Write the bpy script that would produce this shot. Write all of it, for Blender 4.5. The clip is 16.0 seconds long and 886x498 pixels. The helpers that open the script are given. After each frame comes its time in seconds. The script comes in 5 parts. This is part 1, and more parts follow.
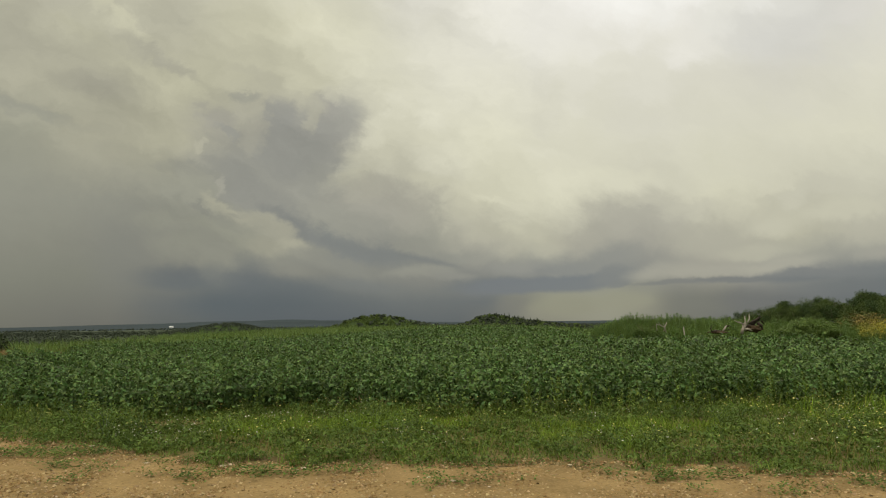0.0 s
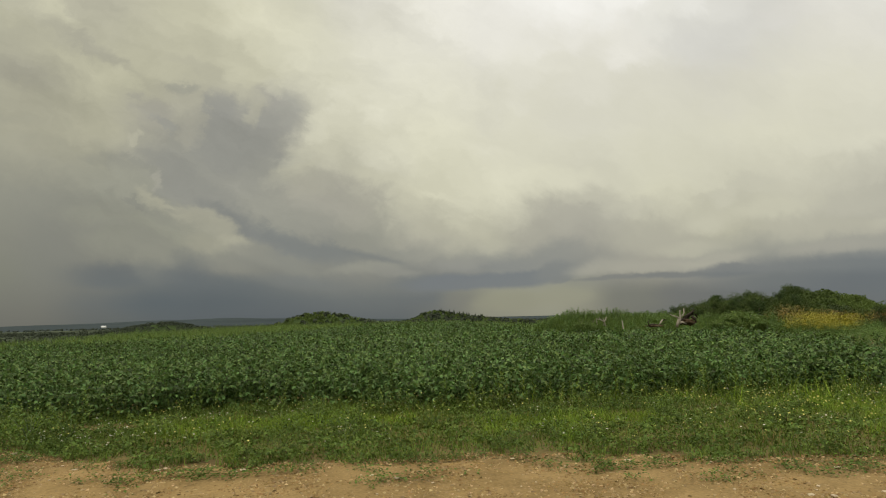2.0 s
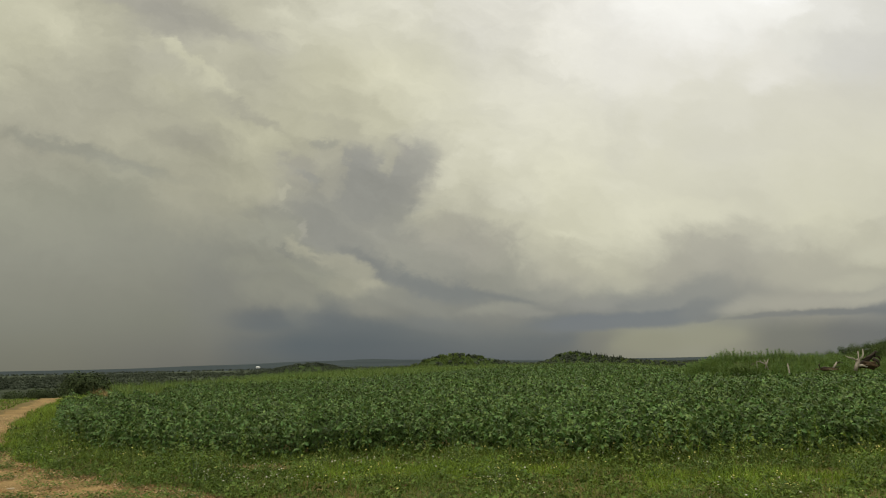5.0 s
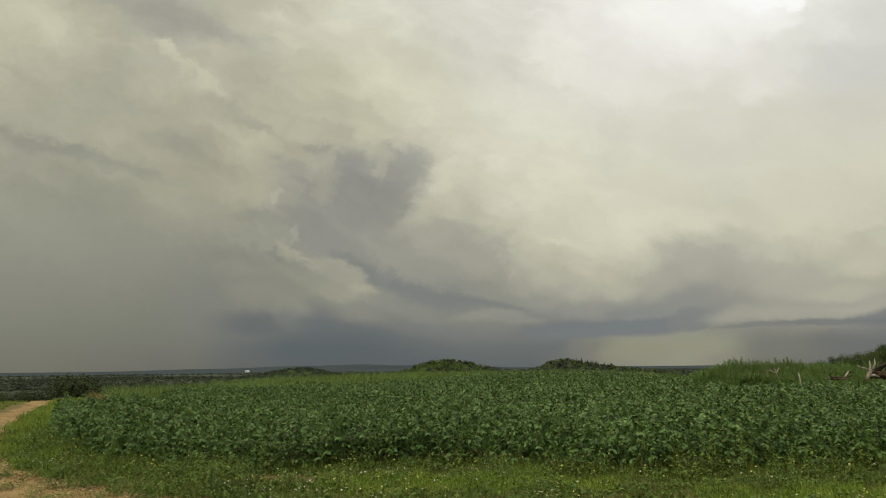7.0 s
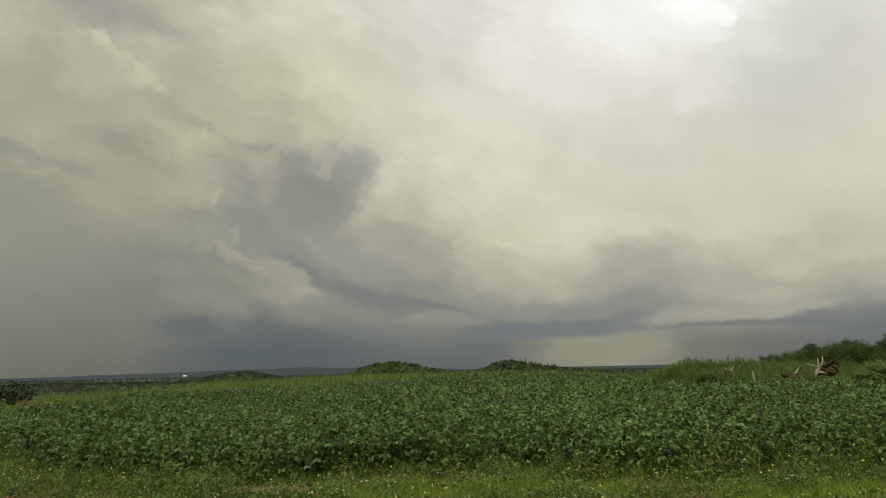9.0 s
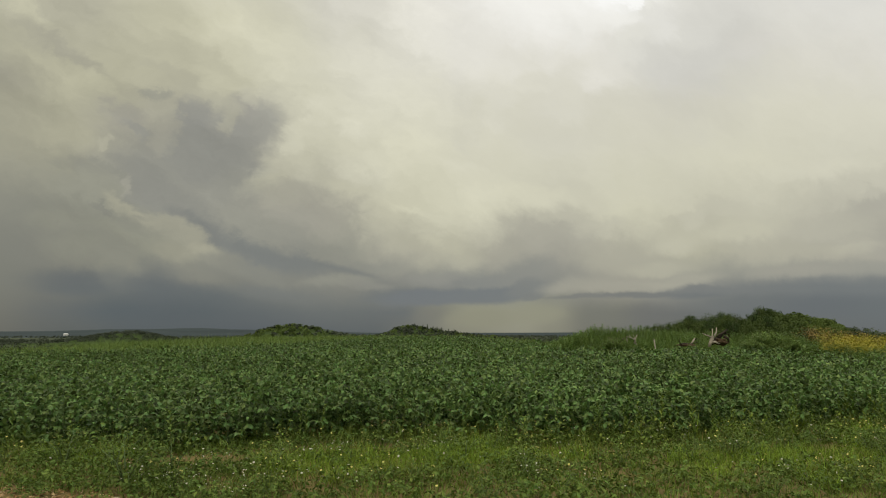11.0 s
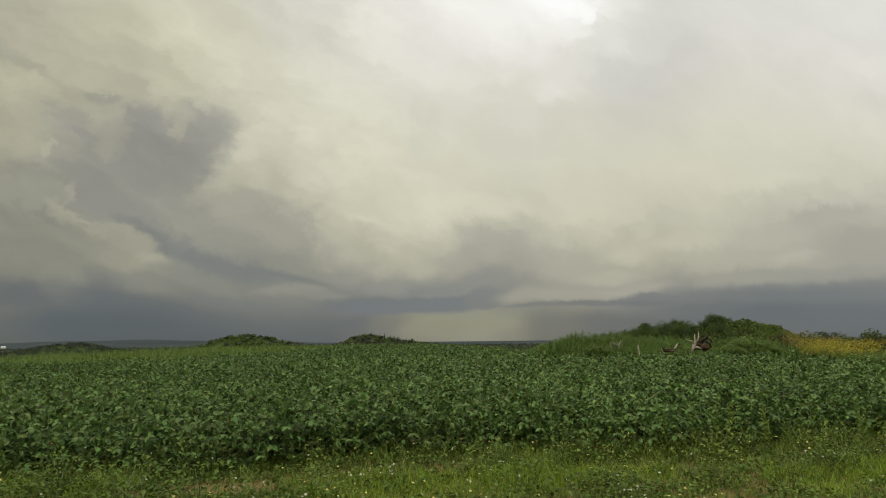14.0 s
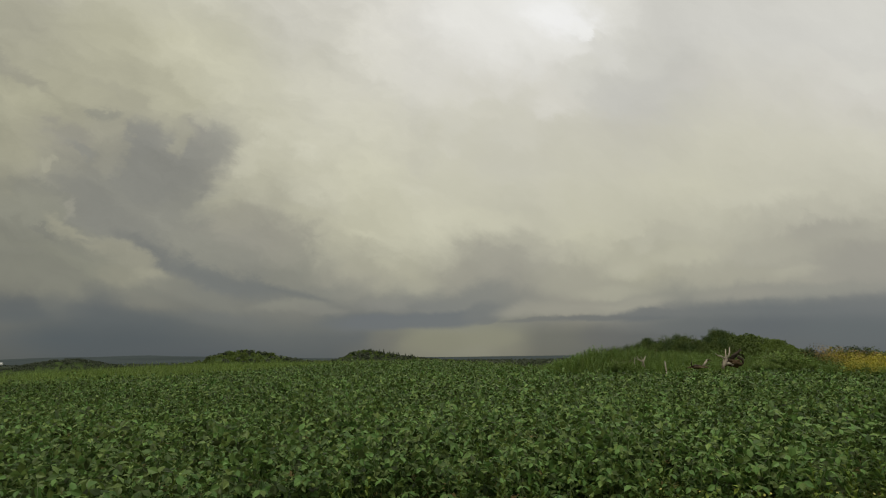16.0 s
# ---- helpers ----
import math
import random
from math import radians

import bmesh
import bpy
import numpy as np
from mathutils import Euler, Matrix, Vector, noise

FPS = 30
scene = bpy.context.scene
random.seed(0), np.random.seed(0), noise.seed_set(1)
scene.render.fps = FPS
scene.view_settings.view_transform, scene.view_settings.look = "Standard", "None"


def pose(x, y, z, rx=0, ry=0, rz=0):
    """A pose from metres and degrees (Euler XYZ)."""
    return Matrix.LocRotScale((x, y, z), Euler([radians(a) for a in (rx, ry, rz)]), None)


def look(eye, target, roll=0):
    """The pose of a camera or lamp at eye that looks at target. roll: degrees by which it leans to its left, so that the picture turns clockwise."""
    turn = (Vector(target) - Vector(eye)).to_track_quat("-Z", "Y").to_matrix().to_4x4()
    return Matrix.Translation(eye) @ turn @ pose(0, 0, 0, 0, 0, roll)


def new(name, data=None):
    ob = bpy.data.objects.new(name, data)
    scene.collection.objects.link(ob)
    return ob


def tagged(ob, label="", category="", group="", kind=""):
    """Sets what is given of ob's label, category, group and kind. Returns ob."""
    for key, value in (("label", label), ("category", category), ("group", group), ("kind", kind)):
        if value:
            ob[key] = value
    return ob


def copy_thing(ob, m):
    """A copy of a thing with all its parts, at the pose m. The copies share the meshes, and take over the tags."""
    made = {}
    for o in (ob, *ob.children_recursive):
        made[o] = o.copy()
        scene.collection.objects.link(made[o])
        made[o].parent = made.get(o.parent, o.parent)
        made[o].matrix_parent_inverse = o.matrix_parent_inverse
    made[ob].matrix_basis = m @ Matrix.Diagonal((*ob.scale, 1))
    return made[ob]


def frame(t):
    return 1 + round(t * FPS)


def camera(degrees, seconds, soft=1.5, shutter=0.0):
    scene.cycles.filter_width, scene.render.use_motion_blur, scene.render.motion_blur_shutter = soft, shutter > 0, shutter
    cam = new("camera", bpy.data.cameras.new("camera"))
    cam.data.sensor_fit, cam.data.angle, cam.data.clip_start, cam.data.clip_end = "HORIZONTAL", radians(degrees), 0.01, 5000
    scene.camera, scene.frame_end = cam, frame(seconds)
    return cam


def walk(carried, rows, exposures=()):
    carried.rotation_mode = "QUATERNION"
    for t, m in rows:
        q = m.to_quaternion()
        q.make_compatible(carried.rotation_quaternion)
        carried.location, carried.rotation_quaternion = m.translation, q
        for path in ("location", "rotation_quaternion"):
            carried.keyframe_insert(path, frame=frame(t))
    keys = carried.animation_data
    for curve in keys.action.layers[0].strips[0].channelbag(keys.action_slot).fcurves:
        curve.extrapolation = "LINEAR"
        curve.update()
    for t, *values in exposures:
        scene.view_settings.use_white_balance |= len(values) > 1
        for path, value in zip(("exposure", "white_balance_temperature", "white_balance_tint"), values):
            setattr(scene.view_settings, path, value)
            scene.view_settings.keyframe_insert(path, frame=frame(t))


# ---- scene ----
cam = camera(70.0, 16.0, soft=1.1)
PATH = [
    (0, (-0.824, 2.288, 1.627), (-0.821, 4.275, 1.856), -0.7),
    (0.5, (-0.805, 2.297, 1.623), (-0.678, 4.281, 1.843), -0.6),
    (1, (-0.804, 2.33, 1.612), (-0.562, 4.305, 1.819), -1.0),
    (1.5, (-0.806, 2.332, 1.625), (-0.616, 4.312, 1.836), -1.1),
    (2, (-0.805, 2.314, 1.625), (-0.629, 4.294, 1.84), -1.3),
    (2.5, (-0.793, 2.309, 1.632), (-0.602, 4.289, 1.844), -1.5),
    (3, (-0.817, 2.324, 1.643), (-0.67, 4.306, 1.87), -1.4),
    (3.5, (-0.88, 2.358, 1.642), (-0.786, 4.341, 1.89), -1.4),
    (4, (-0.986, 2.399, 1.643), (-0.932, 4.381, 1.908), -1.8),
    (4.5, (-0.997, 2.51, 1.647), (-1.124, 4.485, 1.933), -1.5),
    (5, (-0.993, 2.669, 1.649), (-1.227, 4.624, 2.0), -1.2),
    (7.5, (-2.059, 3.339, 1.629), (-2.259, 5.292, 2.01), -0.6),
    (8, (-2.318, 3.403, 1.632), (-2.49, 5.351, 2.05), -0.8),
    (8.5, (-2.505, 3.618, 1.604), (-2.597, 5.577, 1.995), -0.9),
    (9, (-2.651, 3.774, 1.615), (-2.686, 5.738, 1.987), -1.2),
    (9.5, (-2.853, 3.848, 1.622), (-2.721, 5.815, 1.957), -0.0),
    (10, (-3.04, 3.999, 1.609), (-2.827, 5.964, 1.91), 0.1),
    (12.5, (-3.807, 5.071, 1.56), (-3.43, 7.019, 1.808), 0.4),
    (13, (-4.078, 5.286, 1.531), (-3.637, 7.217, 1.806), 0.4),
    (13.5, (-4.264, 5.471, 1.538), (-3.837, 7.406, 1.805), -0.1),
    (14, (-4.339, 5.701, 1.529), (-3.943, 7.64, 1.817), -0.6),
    (14.5, (-4.424, 5.781, 1.535), (-4.004, 7.717, 1.81), -0.6),
    (15, (-4.502, 5.785, 1.538), (-4.102, 7.727, 1.796), -0.6),
    (15.5, (-4.268, 6.247, 1.549), (-3.896, 8.196, 1.793), -0.7),
    (16, (-4.25, 8.3, 1.56), (-3.855, 10.22, 1.893), -0.7),
]
walk(cam, [(t, look(eye, target, roll)) for t, eye, target, roll in PATH], [(0, 0.08), (5, 0.06), (7.5, 0.0), (15, 0.0), (16, -0.2)])

# ---------------------------------------------------------------- sky and light
world = bpy.data.worlds.new("storm_sky")
scene.world = world
world.use_nodes = True
W = world.node_tree
W.nodes.clear()


def wn(kind, **values):
    """A node of the sky, with its plain settings."""
    n = W.nodes.new(kind)
    for key, value in values.items():
        if key == "op":
            n.operation = value
        elif key == "blend":
            n.blend_type = value
        elif key == "grad":
            n.gradient_type = value
    return n


def wmath(op, a, b=None):
    n = wn("ShaderNodeMath", op=op)
    for i, v in enumerate((a, b)):
        if v is None:
            continue
        if isinstance(v, (int, float)):
            n.inputs[i].default_value = v
        else:
            W.links.new(v, n.inputs[i])
    return n.outputs[0]


def srgb(r, g, b):
    """Linear colour from 0 to 255 values."""
    def lin(c):
        c = c / 255
        return c / 12.92 if c <= 0.04045 else ((c + 0.055) / 1.055) ** 2.4
    return (lin(r), lin(g), lin(b), 1)


# the sky is laid out on a plane one unit ahead (y): u to the right, v up
w_dir = wn("ShaderNodeTexCoord").outputs["Generated"]
w_sep = wn("ShaderNodeSeparateXYZ")
W.links.new(w_dir, w_sep.inputs[0])
w_y = wmath("MAXIMUM", w_sep.outputs[1], 0.25)
w_uv = wn("ShaderNodeCombineXYZ")
W.links.new(wmath("DIVIDE", w_sep.outputs[0], w_y), w_uv.inputs[0])
W.links.new(wmath("DIVIDE", w_sep.outputs[2], w_y), w_uv.inputs[1])


def wnoise(scale, detail, rough, src, stretch=(1, 1, 1), turn=0.0, distort=0.0, shift=(0, 0, 0)):
    m = wn("ShaderNodeMapping")
    W.links.new(src, m.inputs[0])
    m.vector_type = "TEXTURE"
    m.inputs["Location"].default_value = shift
    m.inputs["Rotation"].default_value = (0, 0, radians(turn))
    m.inputs["Scale"].default_value = stretch
    n = wn("ShaderNodeTexNoise")
    W.links.new(m.outputs[0], n.inputs["Vector"])
    n.inputs["Scale"].default_value = scale
    n.inputs["Detail"].default_value = detail
    n.inputs["Roughness"].default_value = rough
    n.inputs["Distortion"].default_value = distort
    return n


def wvec(op, a, b):
    n = wn("ShaderNodeVectorMath", op=op)
    for i, v in enumerate((a, b)):
        if isinstance(v, tuple):
            n.inputs[i].default_value = v
        else:
            W.links.new(v, n.inputs[i])
    return n.outputs[0]


# ragged edges: the plane is bent by two sizes of noise before the cloud masses are laid on it
w_bend = wvec("MULTIPLY", wvec("SUBTRACT", wnoise(4.0, 3, 0.5, w_uv.outputs[0], (1.5, 1, 1), -20).outputs["Color"], (0.5, 0.5, 0.5)), (0.034, 0.024, 0))
w_bend2 = wvec("MULTIPLY", wvec("SUBTRACT", wnoise(13, 8, 0.62, w_uv.outputs[0], (1.4, 1, 1), -15, 0.3).outputs["Color"], (0.5, 0.5, 0.5)), (0.100, 0.080, 0))
w_bend3 = wvec("MULTIPLY", wvec("SUBTRACT", wnoise(32, 6, 0.6, w_uv.outputs[0], (1.2, 1, 1), -10, 0.5, (4, 2, 0)).outputs["Color"], (0.5, 0.5, 0.5)), (0.042, 0.034, 0))
w_bend2 = wvec("ADD", w_bend2, w_bend3)
# calmer towards the horizon, where rain curtains hang
w_low = wmath("MINIMUM", wmath("ADD", wmath("MULTIPLY", wmath("MAXIMUM", wmath("SUBTRACT", w_sep.outputs[2], 0.05), 0.0), 6.5), 0.18), 1.0)
w_low3 = wn("ShaderNodeCombineXYZ")
for i in range(3):
    W.links.new(w_low, w_low3.inputs[i])
w_bent = wvec("ADD", w_uv.outputs[0], wvec("MULTIPLY", wvec("ADD", w_bend, w_bend2), w_low3.outputs[0]))
w_sepuv = wn("ShaderNodeSeparateXYZ")
W.links.new(w_bent, w_sepuv.inputs[0])


def wramp(src, stops):
    r = wn("ShaderNodeValToRGB")
    r.color_ramp.interpolation = "EASE"
    while len(r.color_ramp.elements) < len(stops):
        r.color_ramp.elements.new(0.5)
    for e, (p, c) in zip(r.color_ramp.elements, stops):
        e.position, e.color = p, c
    W.links.new(src, r.inputs[0])
    return r.outputs[0]


def wmix(factor, a, b, blend="MIX"):
    n = wn("ShaderNodeMixRGB", blend=blend)
    for i, v in enumerate((factor, a, b)):
        if isinstance(v, (int, float, tuple)):
            n.inputs[i].default_value = v
        else:
            W.links.new(v, n.inputs[i])
    return n.outputs[0]


# clear sky behind, almost wholly covered
w_air = wn("ShaderNodeTexSky")
w_air.sky_type, w_air.sun_disc = "NISHITA", False
w_air.sun_elevation, w_air.sun_rotation = radians(64), radians(-121)
w_clear = wmix(1.0, w_air.outputs[0], (0.1, 0.1, 0.1, 1), "MULTIPLY")

sky = None
w_level = None


def strip(v, *stops):
    """One band of the sky at height v: tones (u, red, green, blue) from west to east, blended into the band below."""
    global sky, w_level
    tone = wramp(w_across, [(0.5 + 0.45 * u, srgb(r, g, b)) for u, r, g, b in stops])
    if sky is None:
        sky = tone
    else:
        up = wn("ShaderNodeMapRange")
        W.links.new(w_sepuv.outputs[1], up.inputs[0])
        up.inputs[1].default_value, up.inputs[2].default_value = w_level, v
        sky = wmix(up.outputs[0], sky, tone)
    w_level = v


def puff(u, v, ru, rv, turn, colour, strength, edge, side=0):
    """One mass of cloud: a ragged ellipse on the sky's plane; side fades it towards its foot (1) or its head (-1)."""
    global sky
    m = wn("ShaderNodeMapping")
    m.vector_type = "TEXTURE"
    m.inputs["Location"].default_value = (u, v, 0)
    m.inputs["Rotation"].default_value = (0, 0, radians(turn))
    m.inputs["Scale"].default_value = (1.18 * ru, 1.22 * rv, 1)
    # a trace of the sky so far in the place keeps the masses in their order
    after = wn("ShaderNodeVectorMath", op="MULTIPLY_ADD")
    W.links.new(sky, after.inputs[0])
    after.inputs[1].default_value = (1e-6, 1e-6, 0)
    W.links.new(w_bent, after.inputs[2])
    W.links.new(after.outputs[0], m.inputs[0])
    g = wn("ShaderNodeTexGradient", grad="SPHERICAL")
    W.links.new(m.outputs[0], g.inputs[0])
    soft = wn("ShaderNodeMapRange")
    soft.interpolation_type = "SMOOTHSTEP"
    W.links.new(g.outputs["Fac"], soft.inputs[0])
    soft.inputs[1].default_value, soft.inputs[2].default_value = 0.0, min(1.0, 0.22 + 0.75 * edge)
    soft.inputs[3].default_value, soft.inputs[4].default_value = 0.0, strength
    cover = soft.outputs[0]
    if side:
        s = wn("ShaderNodeSeparateXYZ")
        W.links.new(m.outputs[0], s.inputs[0])
        fade = wn("ShaderNodeMapRange")
        fade.interpolation_type = "SMOOTHSTEP"
        W.links.new(s.outputs[1], fade.inputs[0])
        fade.inputs[1].default_value, fade.inputs[2].default_value = -0.9 * side, 0.35 * side
        cover = wmath("MULTIPLY", cover, fade.outputs[0])
    sky = wmix(cover, sky, srgb(*colour))


w_across = wmath("ADD", wmath("MULTIPLY", w_sepuv.outputs[0], 0.45), 0.5)
# broad tones: one strip of sky above the other, each from west to east
strip(-0.000, (-0.828, 111, 111, 100), (-0.535, 104, 104, 98), (-0.421, 91, 95, 94), (-0.301, 85, 91, 95), (-0.166, 85, 91, 96), (0.010, 92, 97, 99), (0.096, 108, 109, 104), (0.155, 132, 131, 117), (0.264, 140, 139, 124), (0.309, 131, 130, 117), (0.374, 112, 112, 104), (0.466, 104, 106, 103), (1.061, 98, 103, 106))
strip(0.032, (-0.833, 115, 115, 104), (-0.537, 110, 110, 103), (-0.442, 100, 103, 102), (-0.349, 90, 97, 100), (-0.256, 91, 97, 100), (-0.166, 95, 100, 102), (-0.033, 102, 106, 106), (0.063, 101, 105, 106), (0.123, 124, 124, 113), (0.183, 142, 141, 123), (0.266, 145, 144, 127), (0.308, 139, 138, 122), (0.377, 115, 115, 107), (0.430, 113, 113, 105), (0.494, 103, 105, 104), (0.711, 99, 104, 107), (1.065, 103, 108, 111))
strip(0.078, (-0.840, 122, 122, 111), (-0.590, 120, 120, 109), (-0.493, 116, 116, 109), (-0.360, 117, 117, 111), (-0.211, 121, 121, 114), (-0.121, 124, 124, 117), (-0.031, 131, 130, 122), (0.056, 128, 128, 122), (0.143, 126, 127, 124), (0.287, 126, 127, 123), (0.435, 152, 149, 138), (0.555, 139, 138, 131), (0.656, 120, 122, 120), (0.831, 110, 114, 116), (1.070, 115, 118, 119))
strip(0.131, (-0.848, 130, 129, 117), (-0.645, 129, 128, 116), (-0.497, 126, 125, 116), (-0.400, 138, 137, 125), (-0.287, 146, 145, 130), (-0.212, 139, 138, 127), (-0.120, 137, 136, 127), (-0.030, 144, 143, 132), (0.059, 166, 163, 148), (0.146, 178, 175, 156), (0.232, 161, 158, 144), (0.317, 153, 150, 139), (0.441, 169, 166, 150), (0.563, 175, 172, 153), (0.658, 172, 169, 153), (0.834, 164, 161, 148), (1.075, 156, 153, 144))
strip(0.203, (-0.859, 140, 139, 126), (-0.652, 140, 139, 126), (-0.502, 138, 137, 125), (-0.404, 142, 141, 128), (-0.308, 142, 141, 130), (-0.213, 152, 149, 138), (-0.120, 160, 157, 144), (-0.028, 173, 170, 153), (0.062, 196, 193, 171), (0.194, 205, 202, 181), (0.324, 190, 187, 169), (0.450, 201, 198, 177), (0.557, 192, 189, 170), (0.661, 189, 186, 168), (0.838, 178, 175, 160), (1.081, 166, 163, 150))
strip(0.301, (-0.873, 149, 148, 132), (-0.714, 150, 149, 133), (-0.560, 161, 158, 139), (-0.459, 164, 161, 141), (-0.360, 156, 153, 139), (-0.243, 152, 149, 139), (-0.147, 166, 163, 150), (-0.072, 198, 195, 175), (0.066, 210, 207, 187), (0.201, 208, 205, 187), (0.376, 206, 203, 186), (0.545, 206, 203, 185), (0.665, 207, 204, 185), (0.844, 201, 198, 181), (1.089, 197, 194, 178))
strip(0.399, (-0.889, 160, 157, 140), (-0.673, 164, 161, 142), (-0.547, 163, 160, 141), (-0.414, 178, 175, 152), (-0.304, 176, 173, 152), (-0.215, 189, 186, 164), (-0.118, 205, 202, 182), (0.024, 215, 212, 196), (0.208, 213, 210, 196), (0.386, 208, 205, 191), (0.558, 204, 201, 189), (0.729, 210, 207, 191), (1.100, 211, 208, 193))
strip(0.500, (-0.904, 170, 167, 148), (-0.738, 168, 165, 147), (-0.587, 184, 181, 160), (-0.440, 172, 169, 151), (-0.307, 186, 183, 161), (-0.167, 206, 203, 182), (-0.020, 212, 209, 196), (0.122, 228, 225, 215), (0.261, 227, 224, 216), (0.396, 221, 218, 210), (0.528, 211, 209, 201), (0.623, 205, 203, 196), (0.797, 214, 211, 201), (1.114, 218, 215, 207))
strip(0.608, (-0.921, 187, 184, 161), (-0.751, 176, 173, 153), (-0.607, 163, 160, 148), (-0.478, 183, 180, 161), (-0.372, 201, 198, 179), (-0.248, 214, 211, 194), (-0.018, 217, 214, 204), (0.128, 228, 225, 218), (0.269, 239, 237, 232), (0.407, 247, 246, 244), (0.515, 232, 230, 224), (0.629, 214, 212, 206), (0.805, 217, 215, 209), (1.128, 221, 219, 213))

# masses of cloud, rain curtains and lit edges
puff(-0.874, 0.659, 0.167, 0.061, -23, (192, 189, 167), 0.7, 0.9)
puff(-0.680, 0.669, 0.139, 0.022, -24, (161, 158, 148), 0.6, 0.8)
puff(-0.529, 0.602, 0.185, 0.028, -21, (161, 158, 147), 0.7, 0.8)
puff(-0.628, 0.571, 0.083, 0.024, -16, (184, 181, 160), 0.7, 0.6, 1)
puff(-0.595, 0.558, 0.046, 0.020, -39, (198, 195, 172), 0.8, 0.5, 1)
puff(-0.539, 0.516, 0.084, 0.015, -39, (190, 187, 164), 0.8, 0.5, 1)
puff(-0.584, 0.487, 0.082, 0.016, -24, (177, 174, 152), 0.6, 0.8, -1)
puff(-0.687, 0.468, 0.131, 0.027, -18, (161, 158, 141), 0.6, 0.9)
puff(-0.451, 0.437, 0.095, 0.013, -27, (158, 155, 140), 0.7, 0.8)
puff(-0.464, 0.407, 0.115, 0.020, -24, (180, 177, 154), 0.7, 0.7, 1)
puff(-0.395, 0.393, 0.042, 0.015, -34, (188, 185, 161), 0.8, 0.5, 1)
puff(-0.571, 0.395, 0.094, 0.027, -11, (154, 151, 136), 0.7, 0.9)
puff(-0.830, 0.411, 0.143, 0.021, -14, (143, 142, 129), 0.8, 0.8, -1)
puff(-0.708, 0.360, 0.130, 0.017, -23, (144, 143, 130), 0.8, 0.7, 1)
puff(-0.616, 0.328, 0.078, 0.012, -10, (147, 146, 132), 0.6, 0.8)
puff(-0.569, 0.316, 0.081, 0.026, -2, (163, 160, 141), 0.6, 0.8, 1)
puff(-0.428, 0.300, 0.086, 0.027, -20, (167, 164, 143), 0.7, 0.7, 1)
puff(-0.337, 0.507, 0.094, 0.052, -24, (182, 179, 157), 0.5, 0.9)
puff(-0.265, 0.428, 0.091, 0.024, -23, (178, 175, 154), 0.6, 0.8)
puff(-0.304, 0.406, 0.061, 0.012, -28, (168, 165, 147), 0.5, 0.7)
puff(-0.177, 0.606, 0.065, 0.040, -54, (222, 219, 204), 0.5, 0.9)
puff(-0.132, 0.614, 0.015, 0.021, -25, (208, 205, 189), 0.6, 0.6)
puff(-0.019, 0.552, 0.107, 0.053, -14, (211, 208, 198), 0.6, 0.9)
puff(-0.271, 0.260, 0.134, 0.077, -16, (141, 140, 131), 0.85, 0.9)
puff(-0.233, 0.301, 0.069, 0.068, -2, (146, 145, 138), 0.7, 0.7)
puff(-0.264, 0.328, 0.027, 0.040, 8, (147, 146, 139), 0.7, 0.5)
puff(-0.166, 0.329, 0.060, 0.053, -18, (149, 148, 141), 0.7, 0.7)
puff(-0.189, 0.355, 0.033, 0.030, -3, (156, 153, 145), 0.6, 0.8)
puff(-0.223, 0.273, 0.090, 0.044, -12, (144, 143, 135), 0.85, 0.7)
puff(-0.185, 0.228, 0.074, 0.039, 24, (150, 149, 139), 0.7, 0.8)
puff(-0.224, 0.365, 0.027, 0.047, 48, (180, 177, 157), 0.55, 0.7)
puff(-0.236, 0.393, 0.050, 0.014, -23, (187, 184, 162), 0.7, 0.6)
puff(-0.209, 0.331, 0.015, 0.018, -2, (172, 169, 151), 0.6, 0.6)
puff(-0.313, 0.331, 0.031, 0.040, 3, (168, 165, 148), 0.8, 0.4, 1)
puff(-0.301, 0.300, 0.023, 0.026, -2, (162, 159, 144), 0.6, 0.6)
puff(-0.318, 0.373, 0.027, 0.010, -27, (150, 149, 137), 0.7, 0.6)
puff(-0.359, 0.337, 0.034, 0.025, -22, (155, 152, 141), 0.7, 0.6)
puff(-0.348, 0.317, 0.031, 0.009, -36, (146, 145, 137), 0.7, 0.5)
puff(-0.110, 0.254, 0.065, 0.058, 29, (194, 191, 170), 0.7, 0.5, 1)
puff(-0.138, 0.231, 0.055, 0.025, 19, (180, 177, 157), 0.6, 0.6, 1)
puff(-0.071, 0.360, 0.019, 0.024, -3, (212, 209, 191), 0.5, 0.8)
puff(-0.095, 0.316, 0.024, 0.034, 8, (204, 201, 181), 0.6, 0.6)
puff(-0.016, 0.328, 0.047, 0.019, -23, (215, 212, 194), 0.6, 0.6, 1)
puff(0.001, 0.260, 0.055, 0.038, -2, (212, 209, 189), 0.6, 0.7, 1)
puff(-0.176, 0.369, 0.030, 0.014, -33, (190, 187, 167), 0.5, 0.6)
puff(-0.083, 0.187, 0.100, 0.051, -2, (157, 154, 142), 0.75, 0.8)
puff(-0.023, 0.227, 0.055, 0.021, -14, (188, 185, 164), 0.6, 0.7, 1)
puff(-0.120, 0.217, 0.055, 0.024, 8, (165, 162, 147), 0.6, 0.7)
puff(0.025, 0.175, 0.040, 0.041, -2, (185, 182, 162), 0.6, 0.7, 1)
puff(0.068, 0.137, 0.044, 0.025, -2, (176, 173, 154), 0.6, 0.7, 1)
puff(0.112, 0.145, 0.023, 0.014, -12, (190, 187, 166), 0.6, 0.5, 1)
puff(0.080, 0.196, 0.035, 0.015, -10, (205, 202, 180), 0.5, 0.6, 1)
puff(0.141, 0.181, 0.052, 0.027, -2, (204, 201, 180), 0.5, 0.8)
